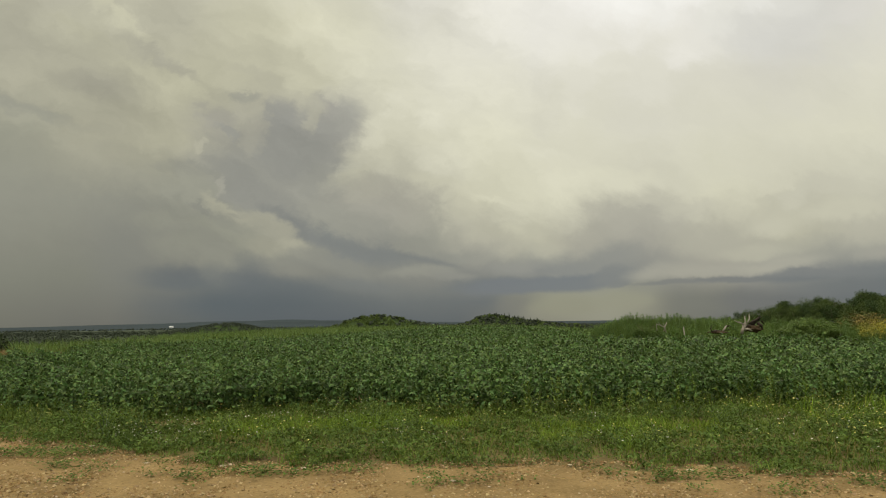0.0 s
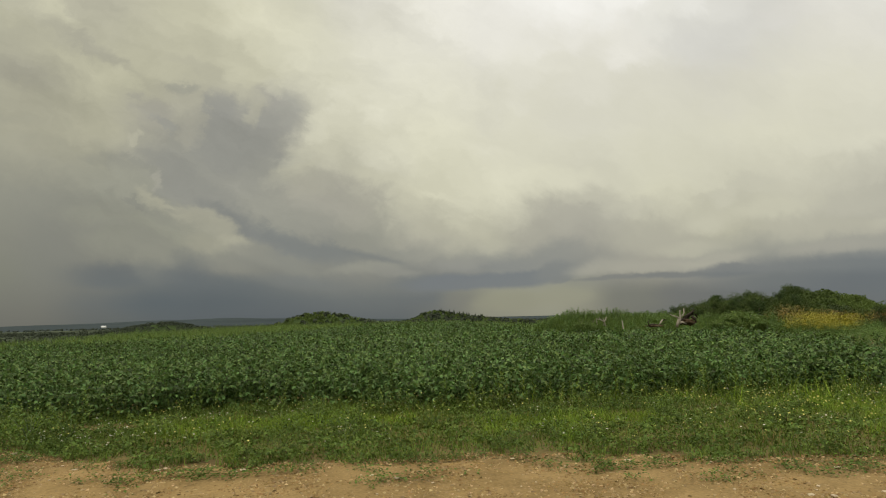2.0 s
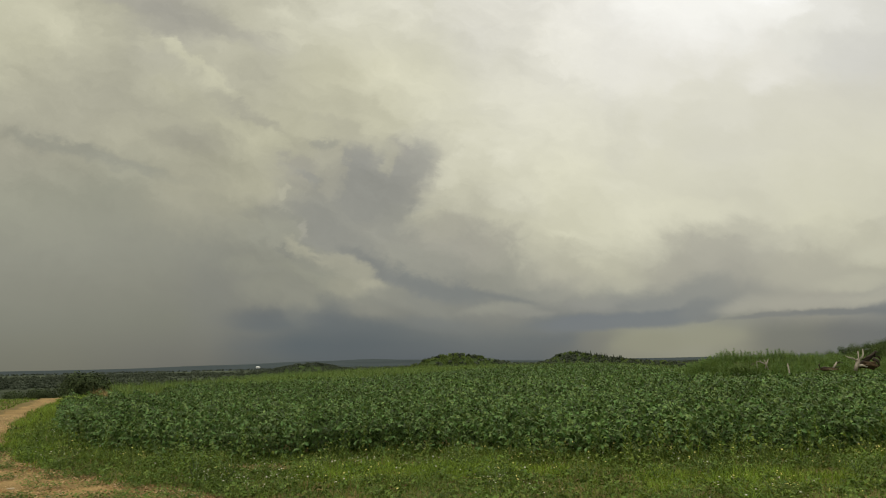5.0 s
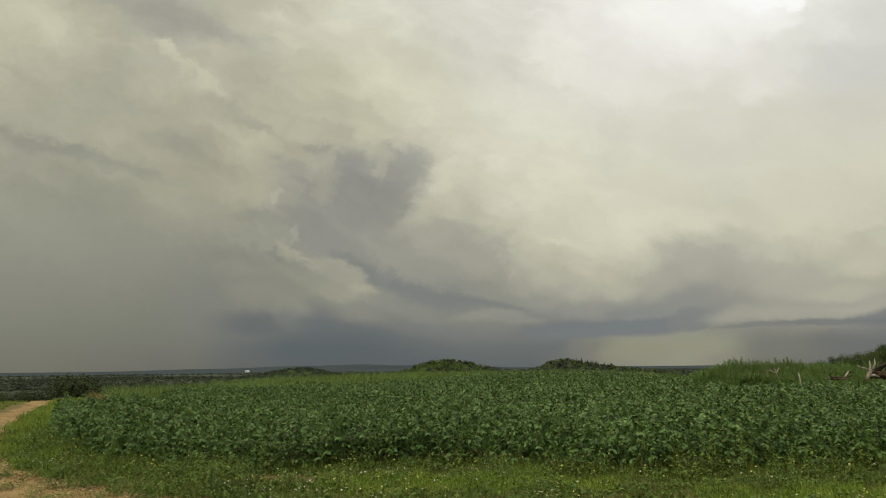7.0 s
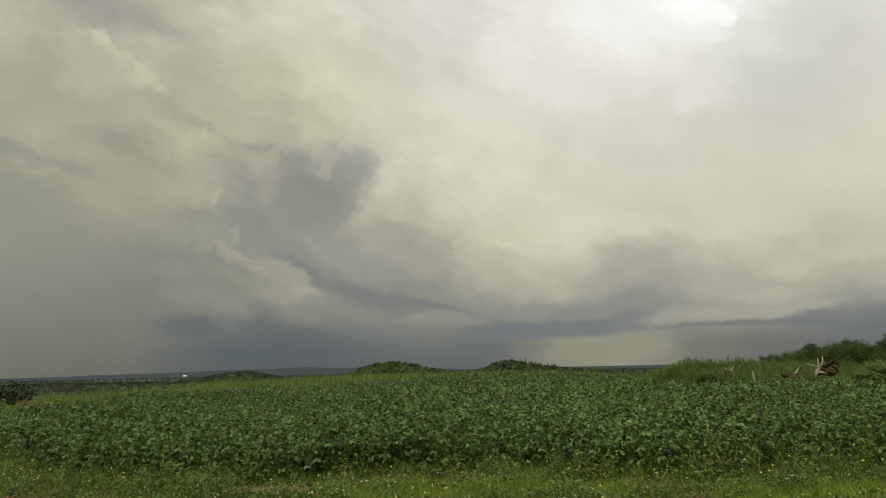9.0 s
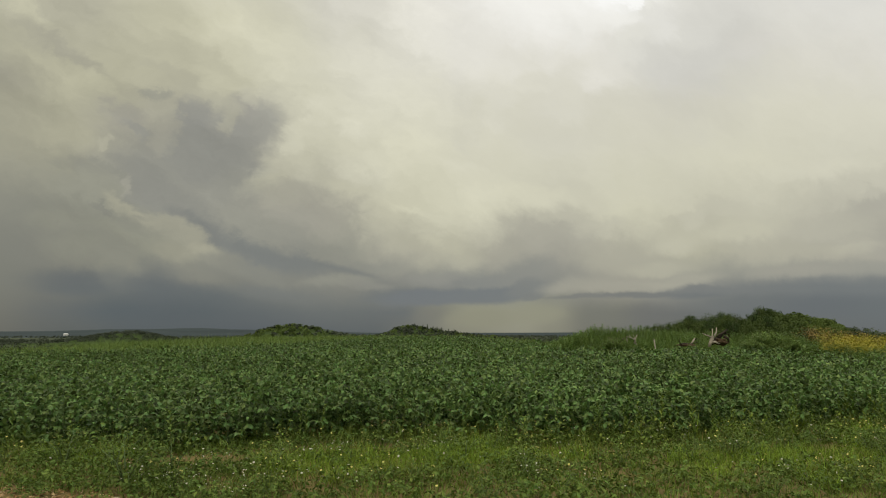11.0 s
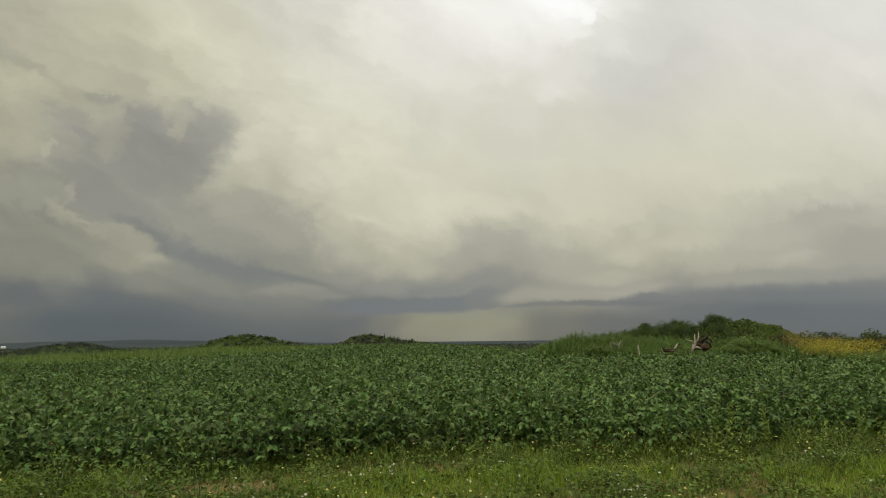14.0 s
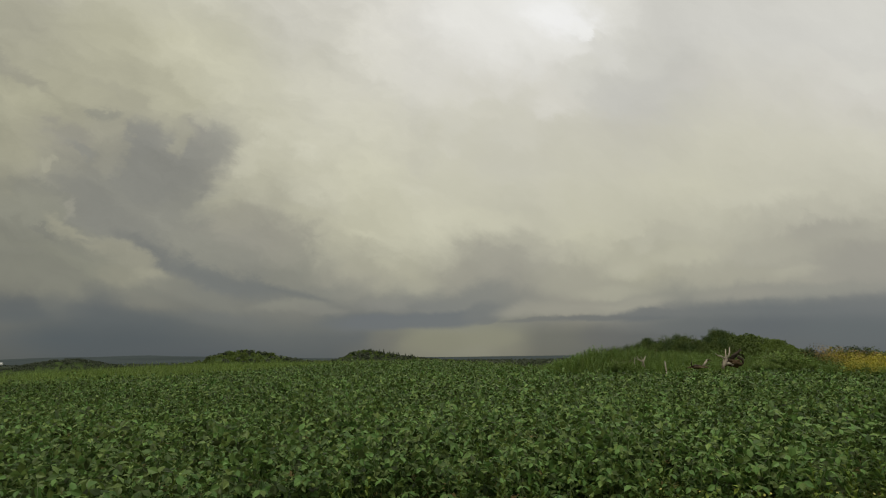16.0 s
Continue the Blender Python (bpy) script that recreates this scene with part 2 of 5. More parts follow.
puff(0.164, 0.263, 0.044, 0.023, -2, (213, 210, 192), 0.5, 0.7, 1)
puff(-0.328, 0.238, 0.059, 0.034, -26, (136, 135, 127), 0.85, 0.7)
puff(-0.269, 0.198, 0.086, 0.030, -31, (137, 136, 128), 0.9, 0.6)
puff(-0.203, 0.149, 0.092, 0.023, -28, (123, 124, 120), 0.95, 0.5, -1)
puff(-0.129, 0.115, 0.090, 0.018, -21, (119, 121, 118), 0.95, 0.6)
puff(-0.049, 0.094, 0.101, 0.015, -9, (119, 121, 118), 0.95, 0.6, 1)
puff(0.014, 0.103, 0.053, 0.014, -1, (136, 136, 128), 0.6, 0.8)
puff(-0.166, 0.171, 0.092, 0.037, -20, (147, 146, 135), 0.7, 0.9)
puff(-0.404, 0.216, 0.059, 0.036, -12, (148, 147, 133), 0.7, 0.6, 1)
puff(-0.416, 0.254, 0.053, 0.017, -10, (138, 137, 126), 0.65, 0.9)
puff(-0.376, 0.249, 0.030, 0.007, -35, (140, 139, 128), 0.7, 0.5)
puff(-0.383, 0.289, 0.011, 0.009, -2, (170, 167, 149), 0.7, 0.5)
puff(-0.359, 0.230, 0.010, 0.017, 13, (160, 157, 144), 0.6, 0.6)
puff(-0.336, 0.214, 0.025, 0.012, -21, (140, 139, 130), 0.6, 0.6)
puff(-0.345, 0.188, 0.058, 0.016, -27, (164, 161, 142), 0.8, 0.5, 1)
puff(-0.383, 0.189, 0.028, 0.006, -41, (134, 133, 123), 0.7, 0.5)
puff(-0.316, 0.178, 0.027, 0.005, -15, (139, 138, 127), 0.7, 0.5)
puff(-0.273, 0.146, 0.079, 0.025, -33, (159, 156, 139), 0.75, 0.5, 1)
puff(-0.286, 0.124, 0.038, 0.020, -21, (156, 153, 136), 0.6, 0.6)
puff(-0.240, 0.124, 0.030, 0.016, -16, (163, 160, 142), 0.75, 0.5, 1)
puff(-0.207, 0.104, 0.051, 0.018, -21, (137, 136, 126), 0.75, 0.5, 1)
puff(-0.148, 0.084, 0.054, 0.020, -29, (130, 130, 122), 0.7, 0.5, 1)
puff(-0.258, 0.091, 0.074, 0.020, -16, (134, 133, 123), 0.7, 0.7, 1)
puff(-0.031, 0.078, 0.070, 0.010, 2, (144, 143, 132), 0.7, 0.7, 1)
puff(0.013, 0.072, 0.052, 0.009, -7, (139, 138, 130), 0.6, 0.7)
puff(-0.455, 0.170, 0.053, 0.019, -5, (144, 143, 129), 0.7, 0.5, 1)
puff(-0.418, 0.124, 0.060, 0.031, -11, (138, 137, 124), 0.75, 0.6, 1)
puff(-0.362, 0.149, 0.058, 0.024, -25, (148, 147, 132), 0.7, 0.6, 1)
puff(-0.356, 0.103, 0.037, 0.043, 9, (137, 136, 124), 0.9, 0.35)
puff(-0.336, 0.071, 0.024, 0.009, -11, (126, 126, 118), 0.7, 0.5)
puff(-0.303, 0.074, 0.046, 0.046, 14, (104, 108, 109), 0.65, 0.9)
puff(-0.416, 0.079, 0.094, 0.024, 1, (96, 101, 104), 0.75, 1)
puff(-0.406, 0.064, 0.075, 0.013, -1, (97, 102, 104), 0.7, 0.9)
puff(-0.308, 0.065, 0.074, 0.023, -5, (99, 103, 105), 0.6, 0.9)
puff(-0.514, 0.115, 0.058, 0.085, -1, (124, 124, 115), 0.4, 1)
puff(-0.257, 0.057, 0.127, 0.023, -7, (97, 102, 104), 0.8, 0.8)
puff(-0.293, 0.034, 0.172, 0.030, -1, (84, 91, 96), 0.7, 0.9)
puff(-0.130, 0.060, 0.080, 0.015, -6, (112, 115, 114), 0.6, 0.9)
puff(0.056, 0.057, 0.069, 0.012, 5, (108, 112, 113), 0.7, 0.8)
puff(0.304, 0.563, 0.182, 0.090, -4, (241, 239, 235), 0.7, 0.9)
puff(0.443, 0.614, 0.086, 0.049, -4, (254, 253, 253), 0.95, 0.7, -1)
puff(0.472, 0.585, 0.031, 0.017, -4, (250, 249, 247), 0.8, 0.5)
puff(0.362, 0.533, 0.054, 0.029, -4, (231, 229, 223), 0.5, 0.8)
puff(0.431, 0.549, 0.054, 0.018, 5, (238, 236, 231), 0.6, 0.7)
puff(0.512, 0.544, 0.040, 0.046, 13, (224, 222, 216), 0.75, 0.4)
puff(0.498, 0.581, 0.011, 0.019, -4, (230, 228, 221), 0.7, 0.5)
puff(0.471, 0.501, 0.056, 0.035, 24, (220, 218, 210), 0.75, 0.45)
puff(0.520, 0.468, 0.078, 0.050, -3, (211, 209, 202), 0.7, 0.7)
puff(0.421, 0.453, 0.054, 0.035, 13, (221, 218, 210), 0.6, 0.6)
puff(0.392, 0.435, 0.054, 0.020, 8, (225, 222, 214), 0.35, 0.9)
puff(0.250, 0.455, 0.024, 0.028, 8, (220, 217, 207), 0.8, 0.4)
puff(0.283, 0.421, 0.041, 0.024, 2, (214, 211, 198), 0.75, 0.45)
puff(0.226, 0.390, 0.033, 0.033, 19, (215, 212, 199), 0.7, 0.4)
puff(0.334, 0.389, 0.071, 0.039, 6, (213, 210, 197), 0.7, 0.6)
puff(0.313, 0.455, 0.032, 0.022, -3, (228, 225, 217), 0.4, 0.9)
puff(0.364, 0.507, 0.023, 0.027, -4, (226, 224, 218), 0.5, 0.5)
puff(0.177, 0.467, 0.083, 0.093, -3, (231, 228, 221), 0.5, 0.9)
puff(0.168, 0.329, 0.032, 0.029, -3, (205, 202, 186), 0.6, 0.5)
puff(0.214, 0.346, 0.045, 0.017, 8, (218, 215, 202), 0.35, 0.9)
puff(0.328, 0.322, 0.095, 0.038, -3, (206, 203, 189), 0.6, 0.8)
puff(0.571, 0.464, 0.096, 0.069, 8, (205, 203, 197), 0.6, 0.8)
puff(0.540, 0.557, 0.018, 0.019, -4, (219, 217, 211), 0.5, 0.5)
puff(0.573, 0.573, 0.026, 0.010, -33, (224, 222, 215), 0.5, 0.5)
puff(0.267, 0.231, 0.112, 0.024, -2, (211, 208, 187), 0.6, 0.9)
puff(0.315, 0.149, 0.089, 0.066, 7, (166, 163, 150), 0.8, 0.6, 1)
puff(0.315, 0.191, 0.041, 0.014, 4, (184, 181, 164), 0.7, 0.5, 1)
puff(0.389, 0.173, 0.066, 0.027, -8, (184, 181, 164), 0.7, 0.6, 1)
puff(0.417, 0.124, 0.078, 0.035, -1, (167, 164, 149), 0.7, 0.7)
puff(0.241, 0.128, 0.052, 0.028, 21, (161, 158, 145), 0.7, 0.6)
puff(0.264, 0.093, 0.064, 0.033, 15, (136, 136, 130), 0.85, 0.7)
puff(0.203, 0.077, 0.068, 0.021, 7, (131, 132, 128), 0.7, 0.8)
puff(0.171, 0.113, 0.044, 0.019, 14, (176, 173, 155), 0.6, 0.6, 1)
puff(0.115, 0.114, 0.039, 0.019, 9, (172, 169, 152), 0.6, 0.6, 1)
puff(0.109, 0.083, 0.060, 0.014, 3, (142, 141, 134), 0.6, 0.8)
puff(0.560, 0.181, 0.058, 0.036, 9, (181, 178, 160), 0.75, 0.5, 1)
puff(0.526, 0.143, 0.057, 0.021, 4, (191, 188, 169), 0.6, 0.7)
puff(0.496, 0.100, 0.081, 0.017, 3, (178, 175, 157), 0.6, 0.8)
puff(0.116, 0.055, 0.094, 0.015, 3, (111, 115, 118), 0.95, 0.45)
puff(0.210, 0.059, 0.093, 0.015, 4, (113, 117, 119), 0.95, 0.45)
puff(0.270, 0.071, 0.041, 0.017, 17, (122, 124, 122), 0.85, 0.6)
puff(0.281, 0.057, 0.019, 0.007, 13, (120, 122, 120), 0.85, 0.4)
puff(0.325, 0.074, 0.046, 0.014, 11, (158, 155, 143), 0.65, 0.9)
puff(0.378, 0.074, 0.078, 0.014, 2, (160, 157, 144), 0.65, 0.9)
puff(0.461, 0.077, 0.049, 0.011, 9, (158, 155, 143), 0.7, 0.6)
puff(0.517, 0.079, 0.049, 0.012, 5, (140, 139, 132), 0.6, 0.8)
puff(0.368, 0.058, 0.082, 0.004, 2, (118, 119, 116), 0.8, 0.6)
puff(0.475, 0.061, 0.089, 0.006, 3, (113, 115, 114), 0.85, 0.6)
puff(0.567, 0.062, 0.072, 0.008, 3, (106, 110, 112), 0.8, 0.7)
puff(0.579, 0.069, 0.134, 0.008, -1, (117, 119, 118), 0.85, 0.6)
puff(0.441, 0.072, 0.116, 0.009, 3, (158, 155, 143), 0.7, 0.6)
puff(0.536, 0.082, 0.088, 0.012, 7, (165, 162, 148), 0.7, 0.7)
puff(0.713, 0.072, 0.154, 0.014, 1, (114, 117, 117), 0.6, 1)
puff(0.891, 0.080, 0.232, 0.023, 3, (111, 115, 116), 0.65, 1)
puff(1.070, 0.093, 0.178, 0.028, 5, (115, 118, 119), 0.65, 1)
puff(0.199, 0.023, 0.075, 0.017, 3, (138, 137, 120), 0.85, 0.6)
puff(0.279, 0.029, 0.054, 0.019, 2, (141, 140, 123), 0.85, 0.6)
puff(0.110, 0.026, 0.034, 0.017, 4, (116, 116, 110), 0.6, 0.8)
puff(0.398, 0.027, 0.072, 0.028, -1, (113, 114, 107), 0.6, 1)
puff(0.475, 0.030, 0.056, 0.022, -1, (106, 107, 105), 0.7, 0.8)
puff(0.655, 0.049, 0.138, 0.018, 1, (104, 108, 109), 0.7, 0.8)
puff(0.804, 0.046, 0.146, 0.023, 1, (98, 103, 107), 0.8, 0.9)
puff(0.987, 0.038, 0.184, 0.032, 1, (100, 106, 109), 0.8, 0.9)
puff(0.606, 0.207, 0.086, 0.024, 10, (187, 184, 167), 0.75, 0.5, 1)
puff(0.556, 0.191, 0.026, 0.026, 3, (192, 189, 171), 0.6, 0.5)
puff(0.711, 0.243, 0.085, 0.021, 14, (196, 193, 175), 0.6, 0.6, 1)
puff(0.649, 0.170, 0.093, 0.022, 8, (193, 190, 170), 0.6, 0.7)
puff(0.927, 0.215, 0.119, 0.030, 14, (168, 165, 153), 0.8, 0.5, 1)
puff(0.911, 0.245, 0.034, 0.011, 11, (180, 177, 163), 0.6, 0.5, 1)
puff(0.814, 0.187, 0.094, 0.027, 9, (177, 174, 159), 0.7, 0.6)
puff(0.878, 0.152, 0.070, 0.018, 9, (182, 179, 162), 0.7, 0.6, 1)
puff(0.763, 0.138, 0.134, 0.021, 5, (172, 169, 153), 0.7, 0.8)
puff(1.013, 0.173, 0.149, 0.049, 7, (160, 157, 147), 0.7, 0.8)
puff(1.071, 0.231, 0.083, 0.026, 11, (175, 172, 159), 0.6, 0.7)
puff(0.944, 0.117, 0.184, 0.017, 4, (150, 149, 140), 0.7, 0.8)
puff(0.749, 0.103, 0.132, 0.014, 3, (158, 155, 144), 0.7, 0.8)
puff(0.808, 0.283, 0.153, 0.028, 8, (208, 205, 187), 0.6, 0.8, 1)
puff(1.075, 0.538, 0.086, 0.024, 10, (223, 221, 213), 0.6, 0.7)
puff(1.081, 0.461, 0.084, 0.028, 5, (210, 207, 197), 0.6, 0.7)
puff(0.598, 0.560, 0.071, 0.056, 7, (216, 214, 207), 0.6, 0.6)
puff(0.702, 0.516, 0.088, 0.028, 15, (213, 210, 203), 0.6, 0.7)

# fine billows over the masses, fainter near the horizon
w_b1 = wnoise(9, 9, 0.6, w_bent, (2.2, 0.9, 1), -24, 0.4)
w_b2 = wnoise(3.2, 6, 0.55, w_bent, (2.2, 1, 1), -24, 0.3, (3, 1, 0))
w_b3 = wnoise(24, 8, 0.62, w_bent, (1.5, 1, 1), -20, 0.8, (1, 5, 0))
w_streak = wnoise(5.5, 6, 0.55, w_bent, (5.0, 0.8, 1), -24, 0.2, (2, 7, 0))
# rounded heads of cloud
w_cell = wn("ShaderNodeTexVoronoi")
w_cell.feature = "SMOOTH_F1"
W.links.new(wvec("ADD", w_bent, wvec("MULTIPLY", w_bend2, (0.9, 0.9, 0))), w_cell.inputs["Vector"])
w_cell.inputs["Scale"].default_value, w_cell.inputs["Smoothness"].default_value = 11.0, 0.6
w_mild = wramp(w_sepuv.outputs[0], [(0.0, (1, 1, 1, 1)), (0.30, (0.34, 0.34, 0.34, 1))])
w_west = wramp(wmath("ADD", w_sepuv.outputs[0], 0.75), [(0.30, (1, 1, 1, 1)), (0.75, (0.15, 0.15, 0.15, 1))])
w_tone = wmath("ADD", wmath("MULTIPLY", wmath("SUBTRACT", w_b1.outputs["Fac"], 0.5), 0.44), wmath("MULTIPLY", wmath("SUBTRACT", w_b2.outputs["Fac"], 0.5), 0.12))
w_tone = wmath("ADD", w_tone, wmath("MULTIPLY", wmath("SUBTRACT", w_b3.outputs["Fac"], 0.5), 0.16))
w_tone = wmath("ADD", w_tone, wmath("MULTIPLY", wmath("SUBTRACT", 0.36, w_cell.outputs["Distance"]), 0.10))
w_tone = wmath("ADD", w_tone, wmath("MULTIPLY", wmath("MULTIPLY", wmath("SUBTRACT", w_streak.outputs["Fac"], 0.5), 0.75), w_west))
# the rain curtain in the west is nearly smooth
w_calm = wmath("MULTIPLY", wramp(wmath("ADD", w_sepuv.outputs[0], 1.0), [(0.46, (1, 1, 1, 1)), (0.58, (0, 0, 0, 1))]), wramp(w_sepuv.outputs[1], [(0.24, (1, 1, 1, 1)), (0.34, (0, 0, 0, 1))]))
w_tone = wmath("MULTIPLY", w_tone, wmath("SUBTRACT", 1.0, wmath("MULTIPLY", w_calm, 0.75)))
w_tone = wmath("ADD", 1.055, wmath("MULTIPLY", wmath("MULTIPLY", w_tone, w_low), w_mild))
w_grey = wn("ShaderNodeCombineXYZ")
for i in range(3):
    W.links.new(w_tone, w_grey.inputs[i])
sky = wmix(1.0, sky, w_grey.outputs[0], "MULTIPLY")
sky = wmix(1.0, sky, (0.995, 1.0, 0.98, 1), "MULTIPLY")
sky = wmix(0.03, sky, w_clear)
w_bg = wn("ShaderNodeBackground")
W.links.new(sky, w_bg.inputs[0])
w_bg.inputs[1].default_value = 1.0
W.links.new(w_bg.outputs[0], wn("ShaderNodeOutputWorld").inputs[0])

sun_data = bpy.data.lights.new("sun", "SUN")
sun_data.energy, sun_data.angle, sun_data.color = 1.75, radians(12), (1.0, 0.95, 0.85)
sun = new("sun", sun_data)
sun.matrix_basis = look((-25, -5, 60), (0, 10, 0))

# ---------------------------------------------------------------- materials


def material(name, colour, rough=0.7, dark=0.6, light=1.3, scale=4.0, fine=60.0, bump=0.3, island=0.0, second=None, translucent=0.0, spec=0.35, where="Object", objrand=0.0, distance=0.02):
    """A surface with stains and grain at two sizes; island varies it from piece to piece."""
    m = bpy.data.materials.new(name)
    m.use_nodes = True
    t = m.node_tree
    n, l = t.nodes, t.links
    p = n["Principled BSDF"]
    co = n.new("ShaderNodeTexCoord")
    a, b = n.new("ShaderNodeTexNoise"), n.new("ShaderNodeTexNoise")
    for q, s in ((a, scale), (b, fine)):
        q.inputs["Scale"].default_value, q.inputs["Detail"].default_value = s, 5
        l.new(co.outputs[where], q.inputs["Vector"])
    both = n.new("ShaderNodeMath")
    both.operation = "MULTIPLY_ADD"
    l.new(a.outputs["Fac"], both.inputs[0])
    both.inputs[1].default_value = 0.6
    q = n.new("ShaderNodeMath")
    q.operation = "MULTIPLY"
    l.new(b.outputs["Fac"], q.inputs[0])
    q.inputs[1].default_value = 0.4
    l.new(q.outputs[0], both.inputs[2])
    r = n.new("ShaderNodeValToRGB")
    r.color_ramp.elements[0].position, r.color_ramp.elements[1].position = 0.32, 0.68
    r.color_ramp.elements[0].color = [c * dark for c in colour] + [1]
    r.color_ramp.elements[1].color = [min(1, c * light) for c in (second or colour)] + [1]
    l.new(both.outputs[0], r.inputs[0])
    out = r.outputs[0]
    if island or objrand:
        h = n.new("ShaderNodeHueSaturation")
        l.new(out, h.inputs["Color"])
        src = n.new("ShaderNodeNewGeometry").outputs["Random Per Island"] if island else n.new("ShaderNodeObjectInfo").outputs["Random"]
        amount = island or objrand
        v = n.new("ShaderNodeMapRange")
        l.new(src, v.inputs[0])
        v.inputs[3].default_value, v.inputs[4].default_value = 1 - amount, 1 + amount
        l.new(v.outputs[0], h.inputs["Value"])
        w = n.new("ShaderNodeMath")
        w.operation = "MULTIPLY"
        l.new(src, w.inputs[0])
        w.inputs[1].default_value = 7.31
        fr = n.new("ShaderNodeMath")
        fr.operation = "FRACT"
        l.new(w.outputs[0], fr.inputs[0])
        hu = n.new("ShaderNodeMapRange")
        l.new(fr.outputs[0], hu.inputs[0])
        hu.inputs[3].default_value, hu.inputs[4].default_value = 0.5 - 0.04 * amount, 0.5 + 0.03 * amount
        l.new(hu.outputs[0], h.inputs["Hue"])
        out = h.outputs[0]
    l.new(out, p.inputs["Base Color"])
    p.inputs["Roughness"].default_value = rough
    p.inputs["Specular IOR Level"].default_value = spec
    if bump:
        u = n.new("ShaderNodeBump")
        u.inputs["Strength"].default_value, u.inputs["Distance"].default_value = bump, distance
        l.new(both.outputs[0], u.inputs["Height"])
        l.new(u.outputs[0], p.inputs["Normal"])
    if translucent:
        tr, mx = n.new("ShaderNodeBsdfTranslucent"), n.new("ShaderNodeMixShader")
        l.new(out, tr.inputs[0])
        mx.inputs[0].default_value = translucent
        l.new(p.outputs[0], mx.inputs[1])
        l.new(tr.outputs[0], mx.inputs[2])
        l.new(mx.outputs[0], n["Material Output"].inputs[0])
    return m


M_SOY = material("soy_leaf", (0.096, 0.160, 0.043), 0.5, 0.65, 1.35, 0.35, 9, 0, island=0.7, translucent=0.22, spec=0.22)
M_STEM = material("soy_stem", (0.10, 0.15, 0.05), 0.7, island=0.2, bump=0)
M_GRASS = material("verge_grass", (0.145, 0.208, 0.036), 0.6, 0.6, 1.45, 0.9, 6, 0, island=0.55, translucent=0.3, spec=0.2)
M_LUSH = material("bright_grass", (0.192, 0.292, 0.030), 0.6, 0.8, 1.3, 0.6, 6, 0, island=0.4, translucent=0.3, spec=0.2)
M_WEED = material("weed_leaf", (0.104, 0.160, 0.032), 0.6, 0.7, 1.35, 1.2, 20, 0, island=0.5, translucent=0.25, spec=0.15)
M_TALL = material("tall_grass", (0.135, 0.205, 0.045), 0.65, 0.75, 1.3, 0.15, 3, 0, island=0.35, translucent=0.3)
M_MOUND = material("mound_weeds", (0.11, 0.185, 0.038), 0.65, 0.7, 1.35, 0.3, 4, 0, island=0.4, translucent=0.25)
M_STRAW = material("dry_stalk", (0.26, 0.19, 0.07), 0.8, island=0.35, bump=0)
M_GOLD = material("goldenrod_bloom", (0.36, 0.33, 0.032), 0.7, island=0.35, bump=0, translucent=0.2)
M_RUST = material("rusty_bloom", (0.20, 0.135, 0.030), 0.8, island=0.4, bump=0)
M_WHITE = material("white_petal", (0.54, 0.53, 0.41), 0.6, 0.9, 1.1, island=0.12, bump=0, translucent=0.2)
M_YELLOW = material("yellow_petal", (0.64, 0.58, 0.16), 0.6, 0.9, 1.1, island=0.2, bump=0, translucent=0.2)
M_DIRT = material("dirt", (0.248, 0.163, 0.062), 0.95, 0.62, 1.18, 1.3, 30, 1.0, second=(0.315, 0.214, 0.090), spec=0.15)
M_STONE = material("stone", (0.52, 0.43, 0.29), 0.9, 0.75, 1.2, 6, 50, 0.4, objrand=0.3, spec=0.2)
M_GRAVEL = material("gravel", (0.39, 0.285, 0.145), 0.92, 0.75, 1.2, 6, 50, 0, island=0.35, spec=0.2)
M_CRUMB = material("earth_crumbs", (0.275, 0.182, 0.074), 0.95, 0.7, 1.25, 6, 50, 0, island=0.35, spec=0.1)
M_SOIL = material("field_soil", (0.19, 0.13, 0.058), 0.95, 0.6, 1.2, 0.6, 14, 0.5, second=(0.16, 0.13, 0.05), spec=0.1)
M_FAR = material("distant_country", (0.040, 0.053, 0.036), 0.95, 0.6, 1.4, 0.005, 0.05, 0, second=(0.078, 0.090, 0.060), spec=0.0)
# blue-grey of distance haze is put into this base colour
M_HAZE_RIDGE = material("hazed_distant_forest", (0.060, 0.074, 0.078), 0.95, 0.80, 1.12, 0.002, 0.012, 0, spec=0.0)
M_TREE = material("tree_leaf", (0.082, 0.116, 0.034), 0.65, 0.75, 1.3, 0.1, 1.5, 0, island=0.2, translucent=0.35, spec=0.08)
M_TREE2 = material("tree_leaf_light", (0.125, 0.175, 0.045), 0.65, 0.75, 1.3, 0.1, 1.5, 0, island=0.2, translucent=0.35, spec=0.08)
M_TREE3 = material("tree_leaf_dark", (0.058, 0.090, 0.030), 0.65, 0.75, 1.3, 0.1, 1.5, 0, island=0.22, translucent=0.3, spec=0.08)
# paler and greyer than near trees: valley haze is mixed into the colour
M_HAZE_WOODS = material("hazed_valley_woods", (0.072, 0.086, 0.060), 0.8, 0.85, 1.2, 0.01, 0.1, 0, island=0.12, spec=0.0)
M_HILL = material("wooded_slope", (0.052, 0.076, 0.028), 0.95, 0.7, 1.3, 0.03, 0.3, 0, spec=0.0)
M_DARKLEAF = material("spruce_needle", (0.054, 0.074, 0.031), 0.8, 0.8, 1.3, 0.2, 2, 0, island=0.18, spec=0.08)
M_BARK = material("bark", (0.12, 0.09, 0.065), 0.9, 0.6, 1.3, 2, 18, 0.5)
M_BLEACHED = material("bleached_wood", (0.40, 0.35, 0.28), 0.85, 0.6, 1.2, 3, 40, 0.5)
